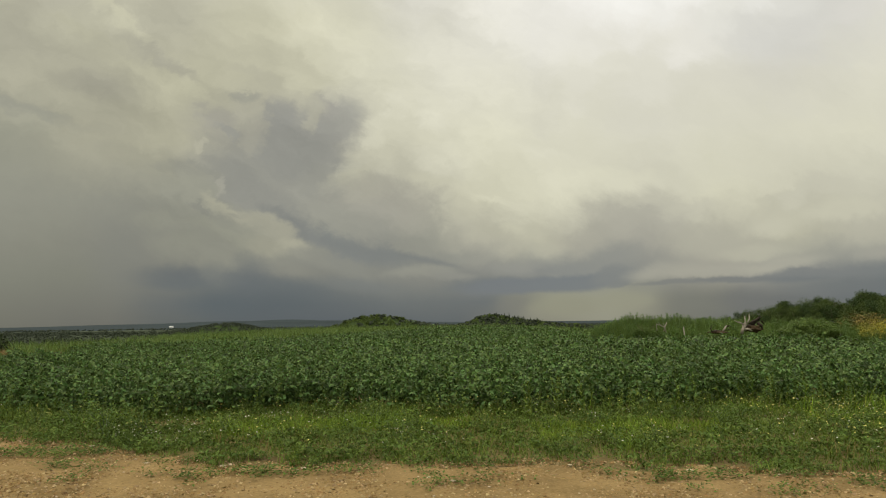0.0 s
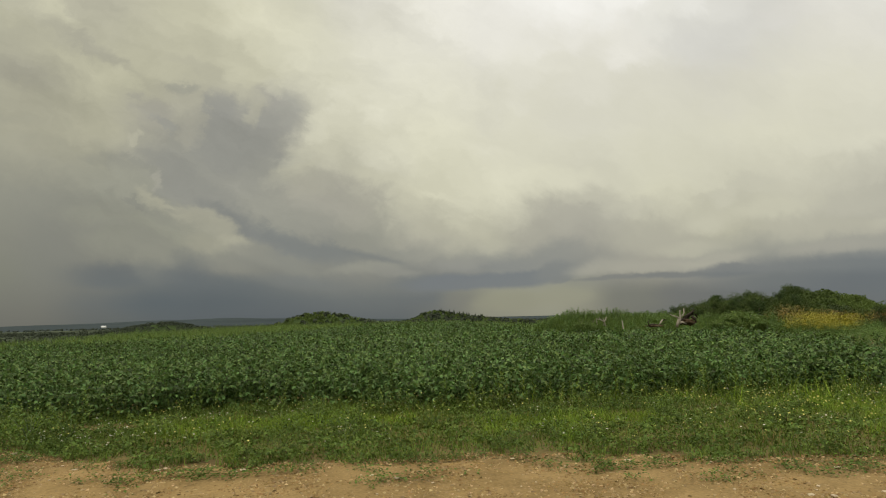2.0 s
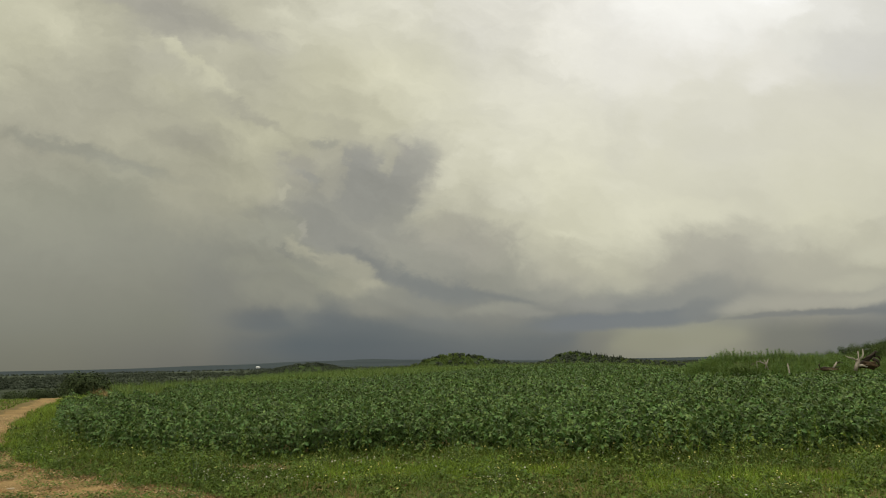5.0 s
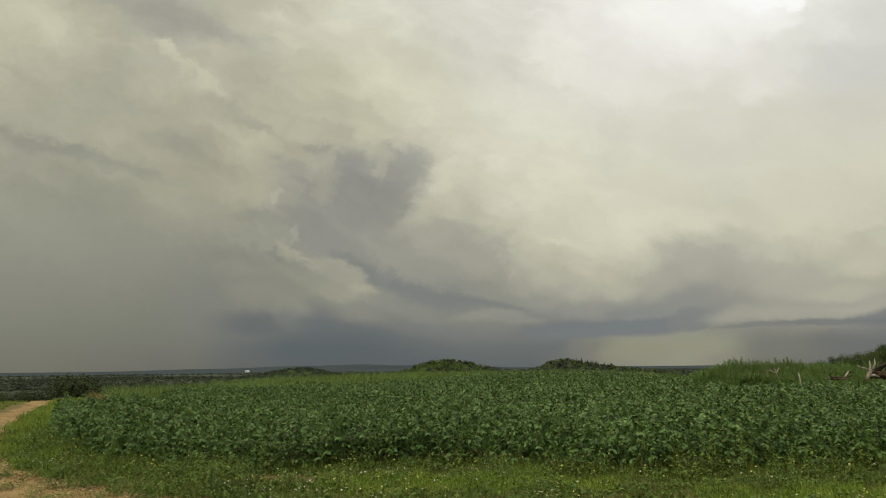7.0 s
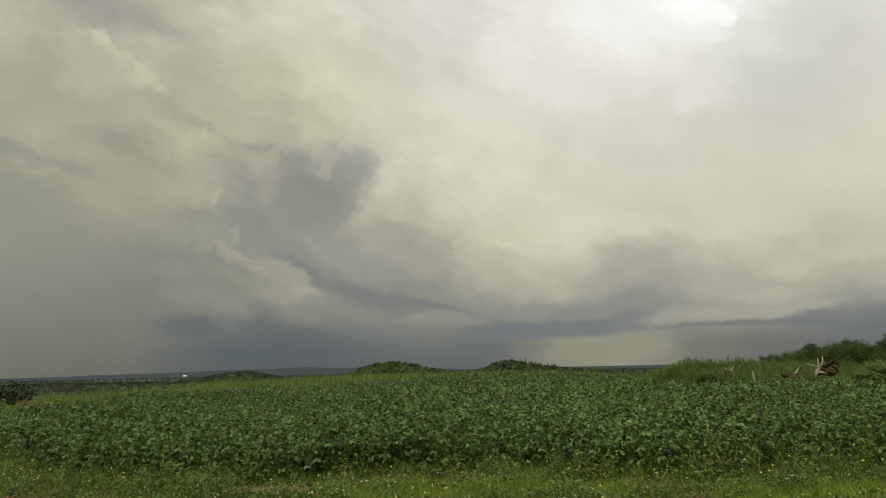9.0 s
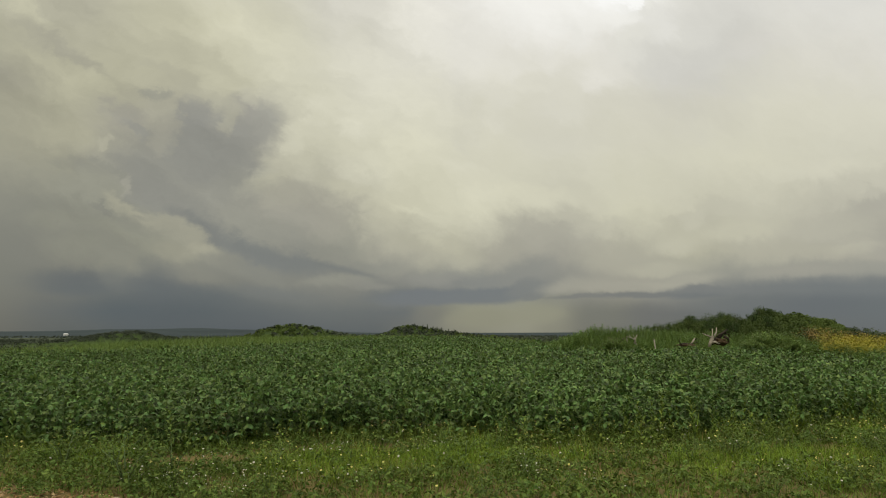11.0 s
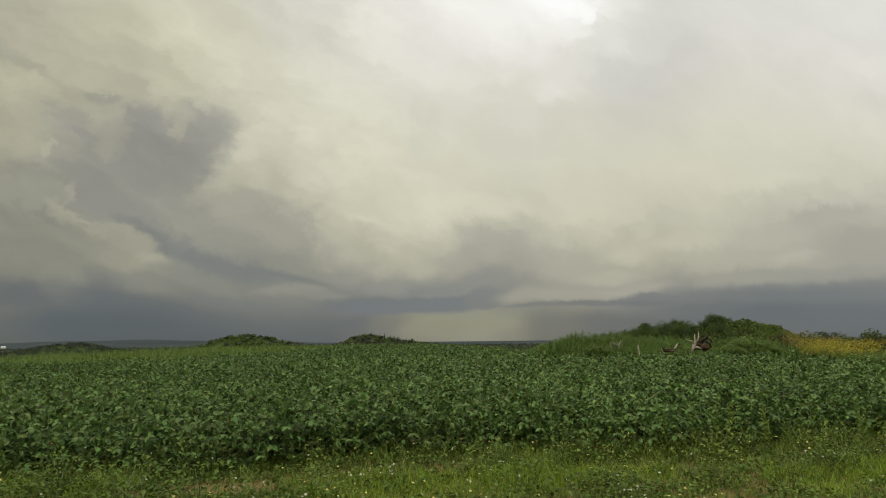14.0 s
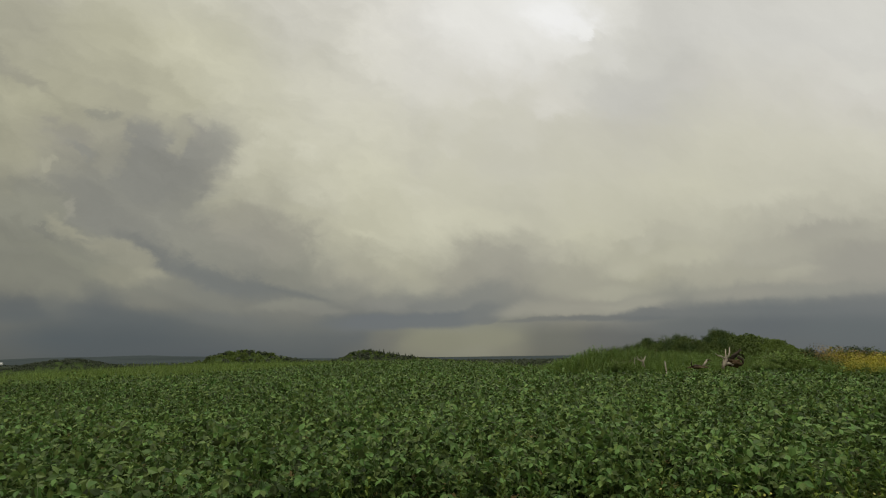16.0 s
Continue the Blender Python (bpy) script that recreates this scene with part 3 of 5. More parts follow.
M_ROT = material("rotten_wood", (0.045, 0.034, 0.023), 0.9, 0.5, 1.4, 3, 40, 0.6)
M_ROOTSOIL = material("root_soil", (0.075, 0.052, 0.030), 0.95, 0.5, 1.4, 3, 25, 0.8, spec=0.1)
M_ROOF = material("barn_roof", (0.75, 0.76, 0.76), 0.5, 0.9, 1.1, 0.5, 3, 0)
M_BARNWALL = material("barn_wall", (0.7, 0.69, 0.66), 0.8, 0.8, 1.1, 0.5, 3, 0)

# ---------------------------------------------------------------- mesh helpers
rng = np.random.default_rng(7)


def mesh_np(name, verts, faces, mat, smooth=False):
    """A mesh from arrays: n x 3 places and m x k corners."""
    me = bpy.data.meshes.new(name)
    verts, faces = np.asarray(verts, np.float32), np.asarray(faces, np.int32)
    m, k = faces.shape
    me.vertices.add(len(verts))
    me.vertices.foreach_set("co", verts.ravel())
    me.loops.add(m * k)
    me.loops.foreach_set("vertex_index", faces.ravel())
    me.polygons.add(m)
    me.polygons.foreach_set("loop_start", np.arange(m, dtype=np.int32) * k)
    me.polygons.foreach_set("use_smooth", np.full(m, smooth))
    me.update(calc_edges=True)
    me.validate()
    if mat:
        me.materials.append(mat)
    return me


def turns(yaw, tilt, roll):
    """Rotation matrices Rz(yaw) Rx(tilt) Ry(roll), in radians, one for each entry."""
    cz, sz, cx, sx, cy, sy = np.cos(yaw), np.sin(yaw), np.cos(tilt), np.sin(tilt), np.cos(roll), np.sin(roll)
    o, i = np.zeros_like(yaw), np.ones_like(yaw)
    def mat(*e):
        return np.stack(e, -1).reshape(-1, 3, 3)
    return mat(cz, -sz, o, sz, cz, o, o, o, i) @ mat(i, o, o, o, cx, -sx, o, sx, cx) @ mat(cy, o, sy, o, i, o, -sy, o, cy)


def scatter(name, shape, places, rot, size, mat, smooth=False):
    """One mesh of many copies of a small shape (verts, faces)."""
    v, f = np.asarray(shape[0], float), np.asarray(shape[1], int)
    n = len(places)
    size = np.asarray(size, float)
    if size.ndim == 1:
        size = np.repeat(size[:, None], 3, 1)
    pts = np.einsum("nij,nkj->nki", rot, v[None] * size[:, None, :]) + np.asarray(places)[:, None, :]
    faces = f[None] + (np.arange(n) * len(v))[:, None, None]
    return mesh_np(name, pts.reshape(-1, 3), faces.reshape(-1, f.shape[1]), mat, smooth)


def part(name, me, parent=None, label="", at=None):
    """Links a mesh as one object, under a thing if given."""
    ob = new(name, me)
    if parent:
        ob.parent = parent
    if at is not None:
        ob.matrix_basis = at
    return tagged(ob, label)


def tube(points, radii, sides=7):
    """Verts and faces of a bent, tapering rod through the points."""
    vs, fs = [], []
    pts = [Vector(p) for p in points]
    for i, p in enumerate(pts):
        way = (pts[min(i + 1, len(pts) - 1)] - pts[max(i - 1, 0)]).normalized()
        side = way.orthogonal().normalized()
        up = way.cross(side)
        for k in range(sides):
            a = 2 * math.pi * k / sides
            vs.append(tuple(p + radii[i] * (math.cos(a) * side + math.sin(a) * up)))
    for i in range(len(pts) - 1):
        for k in range(sides):
            a, b = i * sides + k, i * sides + (k + 1) % sides
            fs.append((a, b, b + sides, a + sides))
    end = len(vs)
    vs += [tuple(pts[0]), tuple(pts[-1])]
    for k in range(sides):
        fs.append((end, (k + 1) % sides, k, end))
        fs.append((end + 1, (len(pts) - 1) * sides + k, (len(pts) - 1) * sides + (k + 1) % sides, end + 1))
    quads = [f for f in fs if len(set(f)) == 4]
    tris = [f[:3] for f in fs if len(set(f)) == 3]
    return vs, quads, tris


def tube_mesh(name, points, radii, mat, sides=7, wobble=0.0):
    vs, quads, tris = tube(points, radii, sides)
    if wobble:
        vs = [tuple(Vector(v) + wobble * noise.noise_vector(Vector(v) * 9)) for v in vs]
    me = bpy.data.meshes.new(name)
    me.from_pydata(vs, [], quads + tris)
    me.polygons.foreach_set("use_smooth", [True] * len(me.polygons))
    me.materials.append(mat)
    return me


def wobbly(x, y, scale, seed=0.0):
    """Smooth noise from -1 to 1 over the plan, for arrays."""
    x, y = np.asarray(x, float) / scale, np.asarray(y, float) / scale
    s = np.zeros(np.broadcast(x, y).shape)
    for k in range(5):
        a = 1.7 * k + seed
        s = s + np.sin(x * (1 + 0.55 * k) * math.cos(a) * 2.1 + y * (1 + 0.55 * k) * math.sin(a) * 2.1 + 5.1 * a) / (1 + 0.4 * k)
    return s / 3.0


def smooth(a, lo, hi):
    t = np.clip((np.asarray(a, float) - lo) / (hi - lo), 0, 1)
    return t * t * (3 - 2 * t)


def inside(x, y, poly):
    """Which points of the plan lie in a polygon."""
    hit = np.zeros(len(x), bool)
    for (x0, y0), (x1, y1) in zip(poly, poly[1:] + poly[:1]):
        cross = ((y0 > y) != (y1 > y)) & (x < (x1 - x0) * (y - y0) / (y1 - y0 + 1e-12) + x0)
        hit ^= cross
    return hit


def off_line(x, y, line):
    """Distance of points of the plan from a bent line."""
    best = np.full(len(x), 1e9)
    for (x0, y0), (x1, y1) in zip(line, line[1:]):
        dx, dy = x1 - x0, y1 - y0
        t = np.clip(((x - x0) * dx + (y - y0) * dy) / (dx * dx + dy * dy), 0, 1)
        best = np.minimum(best, np.hypot(x - x0 - t * dx, y - y0 - t * dy))
    return best


# ---------------------------------------------------------------- the plan
ROAD_EDGE = [(60, 4.0), (30, 6.2), (12, 8.0), (6, 8.7), (3.6, 9.0), (1.7, 9.4), (0, 9.8), (-2, 9.7), (-3.4, 9.8), (-4.6, 10.4), (-5.8, 11.1), (-7.5, 11.9),
             (-9.5, 13.0), (-11.8, 15.1), (-14.5, 18.4), (-17.3, 22.0), (-21, 27.4), (-24.5, 33), (-30, 41), (-40, 55)]
SOY_FRONT = [(30, 15.0), (12, 13.9), (8.6, 13.9), (6, 14.2), (4.6, 14.3), (2, 13.8), (0, 13.7), (-2, 14.2), (-4, 14.3), (-4.9, 13.9), (-5.9, 13.6), (-8.2, 14.2), (-9.4, 15.0),
             (-11.0, 16.3), (-14.0, 19.7), (-16.6, 23.2), (-19.3, 27.5), (-21.6, 33)]
SOY = [(12.6, 14.2)] + SOY_FRONT[2:] + [(-20, 37), (-14, 41), (-9, 44), (-5, 52), (3, 62), (8, 58), (9.6, 37), (12, 36), (16.5, 35.5), (16.4, 31), (15, 25), (13.6, 20)]


def height(x, y):
    """The lie of the land."""
    x, y = np.asarray(x, float), np.asarray(y, float)
    r = np.hypot(x, y - 5)
    az = np.degrees(np.arctan2(x, np.maximum(y - 5, -1e9)))
    brow = 44 + 34 * smooth(az, -36, -5) + 15 * smooth(az, 20, 50)
    fall = np.maximum(r - brow, 0)
    z = -16 * (1 - np.exp(-fall / 260.0)) - 0.02 * fall * np.exp(-fall / 90)
    z = z + 0.45 * smooth(y, 36, 56) * smooth(x, -28, -12) * (1 - smooth(x, 4, 16)) * (1 - smooth(y, 70, 110))
    z = z + 14.2 * smooth(r, 900, 3600) + 1.2 * wobbly(x, y, 420) * smooth(r, 300, 900)
    z = z + 9.0 * np.exp(-((y - 760) / 70) ** 2) * smooth(x, -170, -110) * (1 - smooth(x, 150, 260))
    for cx, cy, rx, ry, up in ((-70, 720, 46, 60, 14.0), (-105, 700, 30, 50, 4.0), (46, 800, 20, 60, 7.5), (66, 800, 26, 60, 8.0), (98, 810, 40, 60, 7.5),
                               (-370, 1090, 75, 80, 18), (-1330, 3750, 330, 300, 22), (-900, 3900, 260, 200, 26), (-600, 3800, 180, 200, 12), (-1900, 3700, 300, 300, 10), (-330, 4000, 260, 200, 12)):
        z = z + up * np.exp(-((x - cx) / rx) ** 2 - ((y - cy) / ry) ** 2)
    z = z + (12.4 * smooth(az, 20.6, 28.6) * (1 - smooth(az, 37.5, 45.0)) + 4.8 * smooth(az, 31, 34.5) * (1 - smooth(az, 37.0, 41.5))) * np.exp(-((r - 350) / 62) ** 2)
    return z + 0.02 * wobbly(x, y, 1.3) * (r < 60)


def ground_sheet():
    ring = np.concatenate([np.arange(0.4, 24, 0.4), np.geomspace(24, 4900, 110)])
    n = 300
    ang = np.linspace(0, 2 * np.pi, n, endpoint=False)
    X = (ring[:, None] * np.sin(ang)[None]).ravel()
    Y = 5 + (ring[:, None] * np.cos(ang)[None]).ravel()
    V = np.stack([X, Y, height(X, Y)], 1)
    i, k = np.meshgrid(np.arange(len(ring) - 1), np.arange(n), indexing="ij")
    F = np.stack([i * n + k, i * n + (k + 1) % n, (i + 1) * n + (k + 1) % n, (i + 1) * n + k], -1).reshape(-1, 4)[:, ::-1]
    V = np.vstack([V, [[0, 5, 0]]])
    me = mesh_np("ground", V, F, M_SOIL, True)
    cap = bmesh.new()
    cap.from_mesh(me)
    cap.verts.ensure_lookup_table()
    for q in range(n):
        cap.faces.new((cap.verts[len(V) - 1], cap.verts[(q + 1) % n], cap.verts[q]))
    cap.to_mesh(me)
    cap.free()
    for m in (M_FAR, M_HAZE_RIDGE, M_HILL):
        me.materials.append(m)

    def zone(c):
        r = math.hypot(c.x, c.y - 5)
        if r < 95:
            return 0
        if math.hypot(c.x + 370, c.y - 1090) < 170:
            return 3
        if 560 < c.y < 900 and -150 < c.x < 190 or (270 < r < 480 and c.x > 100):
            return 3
        # past 1900 m the ground takes the haze-tinted base colour
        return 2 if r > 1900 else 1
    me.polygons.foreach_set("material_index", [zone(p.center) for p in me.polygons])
    return me


ground = tagged(part("ground", ground_sheet()), "gently rolling green farmland falling away to a wide wooded valley", "ground", kind="structure")


def at_ground(x, y):
    return float(height(np.array([x]), np.array([y]))[0])


# the dirt track: a strip with worn, uneven edges beside the verge
def road_strip():
    pts = np.array(ROAD_EDGE, float)
    seg = np.hypot(*np.diff(pts, axis=0).T)
    s = np.concatenate([[0], np.cumsum(seg)])
    t = np.arange(0, s[-1], 0.22)
    x, y = np.interp(t, s, pts[:, 0]), np.interp(t, s, pts[:, 1])
    k = np.ones(15) / 15
    x, y = [np.convolve(np.pad(a, 7, "edge"), k, "valid") for a in (x, y)]
    dx, dy = np.gradient(x), np.gradient(y)
    ln = np.hypot(dx, dy)
    nx, ny = -dy / ln, dx / ln
    far = smooth(t, 57, 79)
    wide = 9.0 - 7.9 * far
    edge = 0.30 * wobbly(t, t * 0, 1.1) + 0.22 * wobbly(t, t * 0, 0.35, 2.0)
    across = np.linspace(0, 1, 46)
    X = x[:, None] + nx[:, None] * (edge[:, None] + across[None] * wide[:, None])
    Y = y[:, None] + ny[:, None] * (edge[:, None] + across[None] * wide[:, None])
    Z = height(X.ravel(), Y.ravel()).reshape(X.shape) + 0.012
    dip = across * wide.mean()
    Z += (-0.05 * np.exp(-((dip - 1.6) / 0.35) ** 2) - 0.05 * np.exp(-((dip - 3.4) / 0.35) ** 2))[None] * 0.5 + 0.012 * wobbly(X.ravel(), Y.ravel(), 0.5).reshape(X.shape) + 0.006 * wobbly(X.ravel(), Y.ravel(), 0.17, 3).reshape(X.shape)
    Z = np.maximum(Z, height(X.ravel(), Y.ravel()).reshape(X.shape) + 0.006)
    Z[:, 0] -= 0.03
    Z[:, -1] -= 0.03
    n, m = X.shape
    i, j = np.meshgrid(np.arange(n - 1), np.arange(m - 1), indexing="ij")
    F = np.stack([i * m + j, i * m + j + 1, (i + 1) * m + j + 1, (i + 1) * m + j], -1).reshape(-1, 4)[:, ::-1]
    return mesh_np("road", np.stack([X, Y, Z], -1).reshape(-1, 3), F, M_DIRT, True)


road = tagged(part("road", road_strip()), "pale tan dirt farm track with pebbles and worn ruts", "dirt road", kind="structure")

# ---------------------------------------------------------------- leaf shapes
LEAFLET = ([(0, 0, 0), (-0.29, 0.32, 0.09), (0, 0.36, 0), (0.29, 0.32, 0.09), (-0.24, 0.64, 0.06), (0, 0.70, -0.02), (0.24, 0.64, 0.06), (0, 0.95, -0.10)],
           [(0, 2, 1), (0, 3, 2), (1, 2, 5), (1, 5, 4), (2, 3, 6), (2, 6, 5), (4, 5, 7), (5, 6, 7)])
LEAFLET_MID = ([(0, 0, 0), (-0.29, 0.45, 0.08), (0, 0.48, -0.01), (0.29, 0.45, 0.08), (0, 1.0, -0.1)], [(0, 2, 1), (0, 3, 2), (1, 2, 4), (2, 3, 4)])
LEAFLET_FAR = ([(0, 0, 0), (-0.32, 0.5, 0.08), (0.32, 0.5, 0.08), (0, 1.0, -0.08)], [(0, 2, 1), (1, 2, 3)])


def trifoliate(leaflet):
    """Three leaflets round the end of a leaf stalk."""
    v, f = np.array(leaflet[0], float), np.array(leaflet[1])
    V, F = [], []
    for k, (yaw, out, up) in enumerate(((0, 0.12, 0.02), (1.2, 0.0, 0), (-1.2, 0.0, 0))):
        r = turns(np.array([yaw]), np.array([-0.5 if k else 0.12]), np.array([0.0]))[0]
        V.append(v @ r.T + np.array([0, out, up]))
        F.append(f + k * len(v))
    return np.vstack(V), np.vstack(F)


def blade(width, bend, segs=2):
    """A grass blade of height 1 that bends over towards +y."""
    V, F = [], []
    for i in range(segs + 1):
        h = i / segs
        w = width * (1 - h ** 1.6) + 0.001
        V += [(-w / 2, bend * h * h, h * (1 - 0.25 * bend * h)), (w / 2, bend * h * h, h * (1 - 0.25 * bend * h))]
    for i in range(segs):
        F += [(2 * i, 2 * i + 1, 2 * i + 3), (2 * i, 2 * i + 3, 2 * i + 2)]
    return V, F


def sown(poly_x, poly_y, per_m2, keep):
    """Random places of the plan, so many to a square metre, where keep(x, y) holds."""
    (x0, x1), (y0, y1) = poly_x, poly_y
    n = int((x1 - x0) * (y1 - y0) * per_m2)
    x, y = rng.uniform(x0, x1, n), rng.uniform(y0, y1, n)
    k = keep(x, y)
    return x[k], y[k]


# ---------------------------------------------------------------- the soybean crop
def canopy(x, y):
    """Height of the crop's top over the plan."""
    return 0.76 + 0.13 * wobbly(x, y, 0.55, 1.0) + 0.08 * wobbly(x, y, 1.7, 4.0)


def in_soy(x, y):
    return inside(x, y, SOY)


def crop(name, label, leaflet, xs, ys, plants, leaves, near, far, size, stand):
    """Leaves of the crop between two depths behind its front edge, gathered into bushy plants."""
    def keep(x, y):
        d = off_line(x, y, SOY_FRONT)
        return in_soy(x, y) & (d >= near) & (d < far)
    px, py = sown(xs, ys, plants, keep)
    gap = off_line(px, py, SOY_FRONT) + 0.16 * wobbly(px, py, 1.9, 8.0)
    tops = canopy(px, py) * rng.normal(1.0, 0.09, len(px)) * (0.84 + 0.20 * np.cos(2 * math.pi * gap / 0.76))
    who = np.repeat(np.arange(len(px)), leaves)
    n = len(who)
    a, q = rng.uniform(0, 6.3, n), np.sqrt(rng.random(n))
    reach = 0.24 * (9.0 / plants) ** 0.5 * 1.15
    x, y = px[who] + reach * q * np.cos(a), py[who] + reach * q * np.sin(a)
    d = off_line(x, y, SOY_FRONT)
    deep = rng.random(n) ** np.where(d < 0.8, 0.9, 1.7)
    z = tops[who] * (1 - 0.38 * q * q) * (1 - 0.85 * deep) + 0.06 + height(x, y)
    me = scatter(name, trifoliate(leaflet), np.stack([x, y, z], 1), turns(a - 1.57 + rng.normal(0, 0.7, n), rng.normal(0.25, stand, n), rng.normal(0, 0.5, n)), rng.uniform(0.6, 1.3, n) * size, M_SOY)
    return tagged(part(name, me), label, "soybean crop", kind="stuff")


crop("soybean_crop", "dense dark-green soybean plants along the field's edge", LEAFLET, (-22, 14), (13, 26), 12, 30, 0.0, 3.2, 0.086, 0.70)
crop("soybean_crop", "low dark-green soybean leaves filling the front of the field", LEAFLET_MID, (-22, 14), (13, 26), 12, 14, 0.0, 1.3, 0.080, 0.75)
crop("soybean_crop", "dark-green soybean canopy with upturned leaves", LEAFLET_MID, (-22, 17), (14, 40), 9, 21, 3.2, 9.5, 0.094, 0.72)
crop("soybean_crop", "far dark-green soybean canopy below the brow", LEAFLET_FAR, (-22, 17), (20, 62), 7, 15, 9.5, 60, 0.125, 0.80)


def front_row():
    """Soybean plants of the front row, each with its stem and leaves."""
    leaf = mesh_np("leaf", *trifoliate(LEAFLET), M_SOY)
    first = []
    for kind in range(4):
        base = new("soybean_plant")
        tall = 0.62 + 0.06 * kind
        lean = rng.normal(0, 0.04, 2)
        stem = [(0, 0, 0), (lean[0], lean[1], tall * 0.4), (2 * lean[0], 1.6 * lean[1], tall * 0.75), (2.4 * lean[0], 2 * lean[1], tall)]
        part("stem", tube_mesh("stem", stem, (0.006, 0.005, 0.004, 0.002), M_STEM, 5), base)
        for k in range(10):
            h = 0.18 + 0.82 * k / 9
            a = 2.4 * k + kind
            out = 0.20 * (1 - 0.55 * h) + 0.03
            s = 0.068 + 0.030 * math.sin(math.pi * min(1, h + 0.15))
            part("leaf", leaf, base, at=pose(out * math.sin(-a) + 2 * lean[0] * h, out * math.cos(a) + lean[1] * h, tall * h + 0.04, math.degrees(rng.normal(-0.3, 0.4)), math.degrees(rng.normal(0, 0.3)), math.degrees(a)) @ Matrix.Scale(s, 4))
        tagged(base, "dark-green soybean plant with broad trifoliate leaves at the field's edge", "soybean plant", "front row of soybeans")
        first.append(base)
    pts = np.array(SOY_FRONT[2:15], float)
    s = np.concatenate([[0], np.cumsum(np.hypot(*np.diff(pts, axis=0).T))])
    spots = np.arange(0.1, s[-1], 0.29)
    for i, t in enumerate(spots):
        x, y = np.interp(t, s, pts[:, 0]) + rng.normal(0, 0.06), np.interp(t, s, pts[:, 1]) + rng.normal(0.02, 0.1)
        m = pose(x, y, at_ground(x, y), 0, 0, rng.uniform(0, 360)) @ Matrix.Scale(rng.uniform(0.85, 1.12), 4)
        if i < 4:
            first[i].matrix_basis = m
        else:
            ob = copy_thing(first[i % 4], m)
            ob.matrix_basis = m


front_row()


# ---------------------------------------------------------------- the verge
def verge_depth(x, y):
    """Distance from the track's edge; minus on the track."""
    d = off_line(x, y, ROAD_EDGE)
    north = inside(x, y, ROAD_EDGE + [(-40, 90), (60, 90)])
    return np.where(north, d, -d)


def in_verge(x, y):
    d = verge_depth(x, y)
    bare = np.hypot((x + 5.5) / 0.9, (y - 13.05) / 0.22) < 1 + 0.4 * wobbly(x, y, 0.3, 2.0)
    return ~bare & (d > 0.05 + 0.35 * wobbly(x, y, 0.55)) & ~(in_soy(x, y) & (off_line(x, y, SOY_FRONT) > 0.8)) & (wobbly(x, y, 0.42, 9.0) > -0.95 + 0.75 * np.exp(-(d / 0.7) ** 2))


def blades(name, label, shape, mat, xs, ys, per_m2, keep, low, high, category="grass", lean=0.3):
    x, y = sown(xs, ys, per_m2, keep)
    n = len(x)
    tall = rng.uniform(low, high, n) * (0.75 + 0.35 * wobbly(x, y, 0.7, 6.0))
    size = np.stack([np.ones(n) * rng.uniform(0.7, 1.3, n), tall, tall], 1)
    me = scatter(name, shape, np.stack([x, y, height(x, y) - 0.01], 1), turns(rng.uniform(0, 6.3, n), rng.normal(0, lean, n), rng.normal(0, lean, n)), size, mat)
    return tagged(part(name, me), label, category, kind="stuff")


BRIGHT = ((6.3, 12.4, 1.5, 0.55), (7.6, 13.0, 1.3, 0.5), (1.6, 11.9, 1.2, 0.5), (-3.2, 12.4, 1.5, 0.7), (-1.2, 12.6, 0.8, 0.5), (9.4, 12.6, 1.4, 0.6))


def lush(x, y):
    """Where fresh bright grass stands: along the crop and in a few broad patches."""
    near = np.zeros(len(x), bool)
    for cx, cy, rx, ry in BRIGHT:
        near |= np.hypot((x - cx) / rx, (y - cy) / ry) < 1 + 0.4 * wobbly(x, y, 0.5, 3.1)
    return in_verge(x, y) & (verge_depth(x, y) > 0.9) & (near | (wobbly(x, y, 1.1, 2.2) > 0.45))


blades("verge_grass", "short mixed green grass on the verge", blade(0.008, 0.45), M_GRASS, (-15, 12), (8, 23), 560, in_verge, 0.07, 0.24)
blades("verge_grass", "patches of bright fresh grass on the verge", blade(0.007, 0.5), M_LUSH, (-13, 12), (10, 18), 1100, lush, 0.10, 0.26)
blades("verge_grass", "rough taller grass at the crop's edge", blade(0.011, 0.5), M_GRASS, (-15, 12), (11, 23), 220, lambda x, y: in_verge(x, y) & (off_line(x, y, SOY_FRONT) < 0.9) & (wobbly(x, y, 0.8, 4.4) > -0.15), 0.2, 0.42)
blades("verge_grass", "tall rank grass and weeds in front of the crop", blade(0.016, 0.4), M_LUSH, (1, 13), (11.5, 17), 110, lambda x, y: in_verge(x, y) & (off_line(x, y, SOY_FRONT) < 0.3 + 0.14 * x + 0.5 * wobbly(x, y, 0.7)) & (wobbly(x, y, 0.6, 1.7) > 0), 0.2, 0.62)
blades("verge_grass", "dry straw-coloured stalks in the verge", blade(0.007, 0.3), M_STRAW, (-15, 12), (9, 22), 60, lambda x, y: in_verge(x, y) & (verge_depth(x, y) > 0.5) & (wobbly(x, y, 0.9, 3.3) > 0.2), 0.12, 0.34)
blades("verge_grass", "coarse grass beside the track, sloping away", blade(0.016, 0.5), M_GRASS, (-42, -12), (14, 60), 230, lambda x, y: (np.abs(verge_depth(x, y) - 1.5) < 1.6 + 0.3 * wobbly(x, y, 1.0)) & ~in_soy(x, y), 0.07, 0.30)
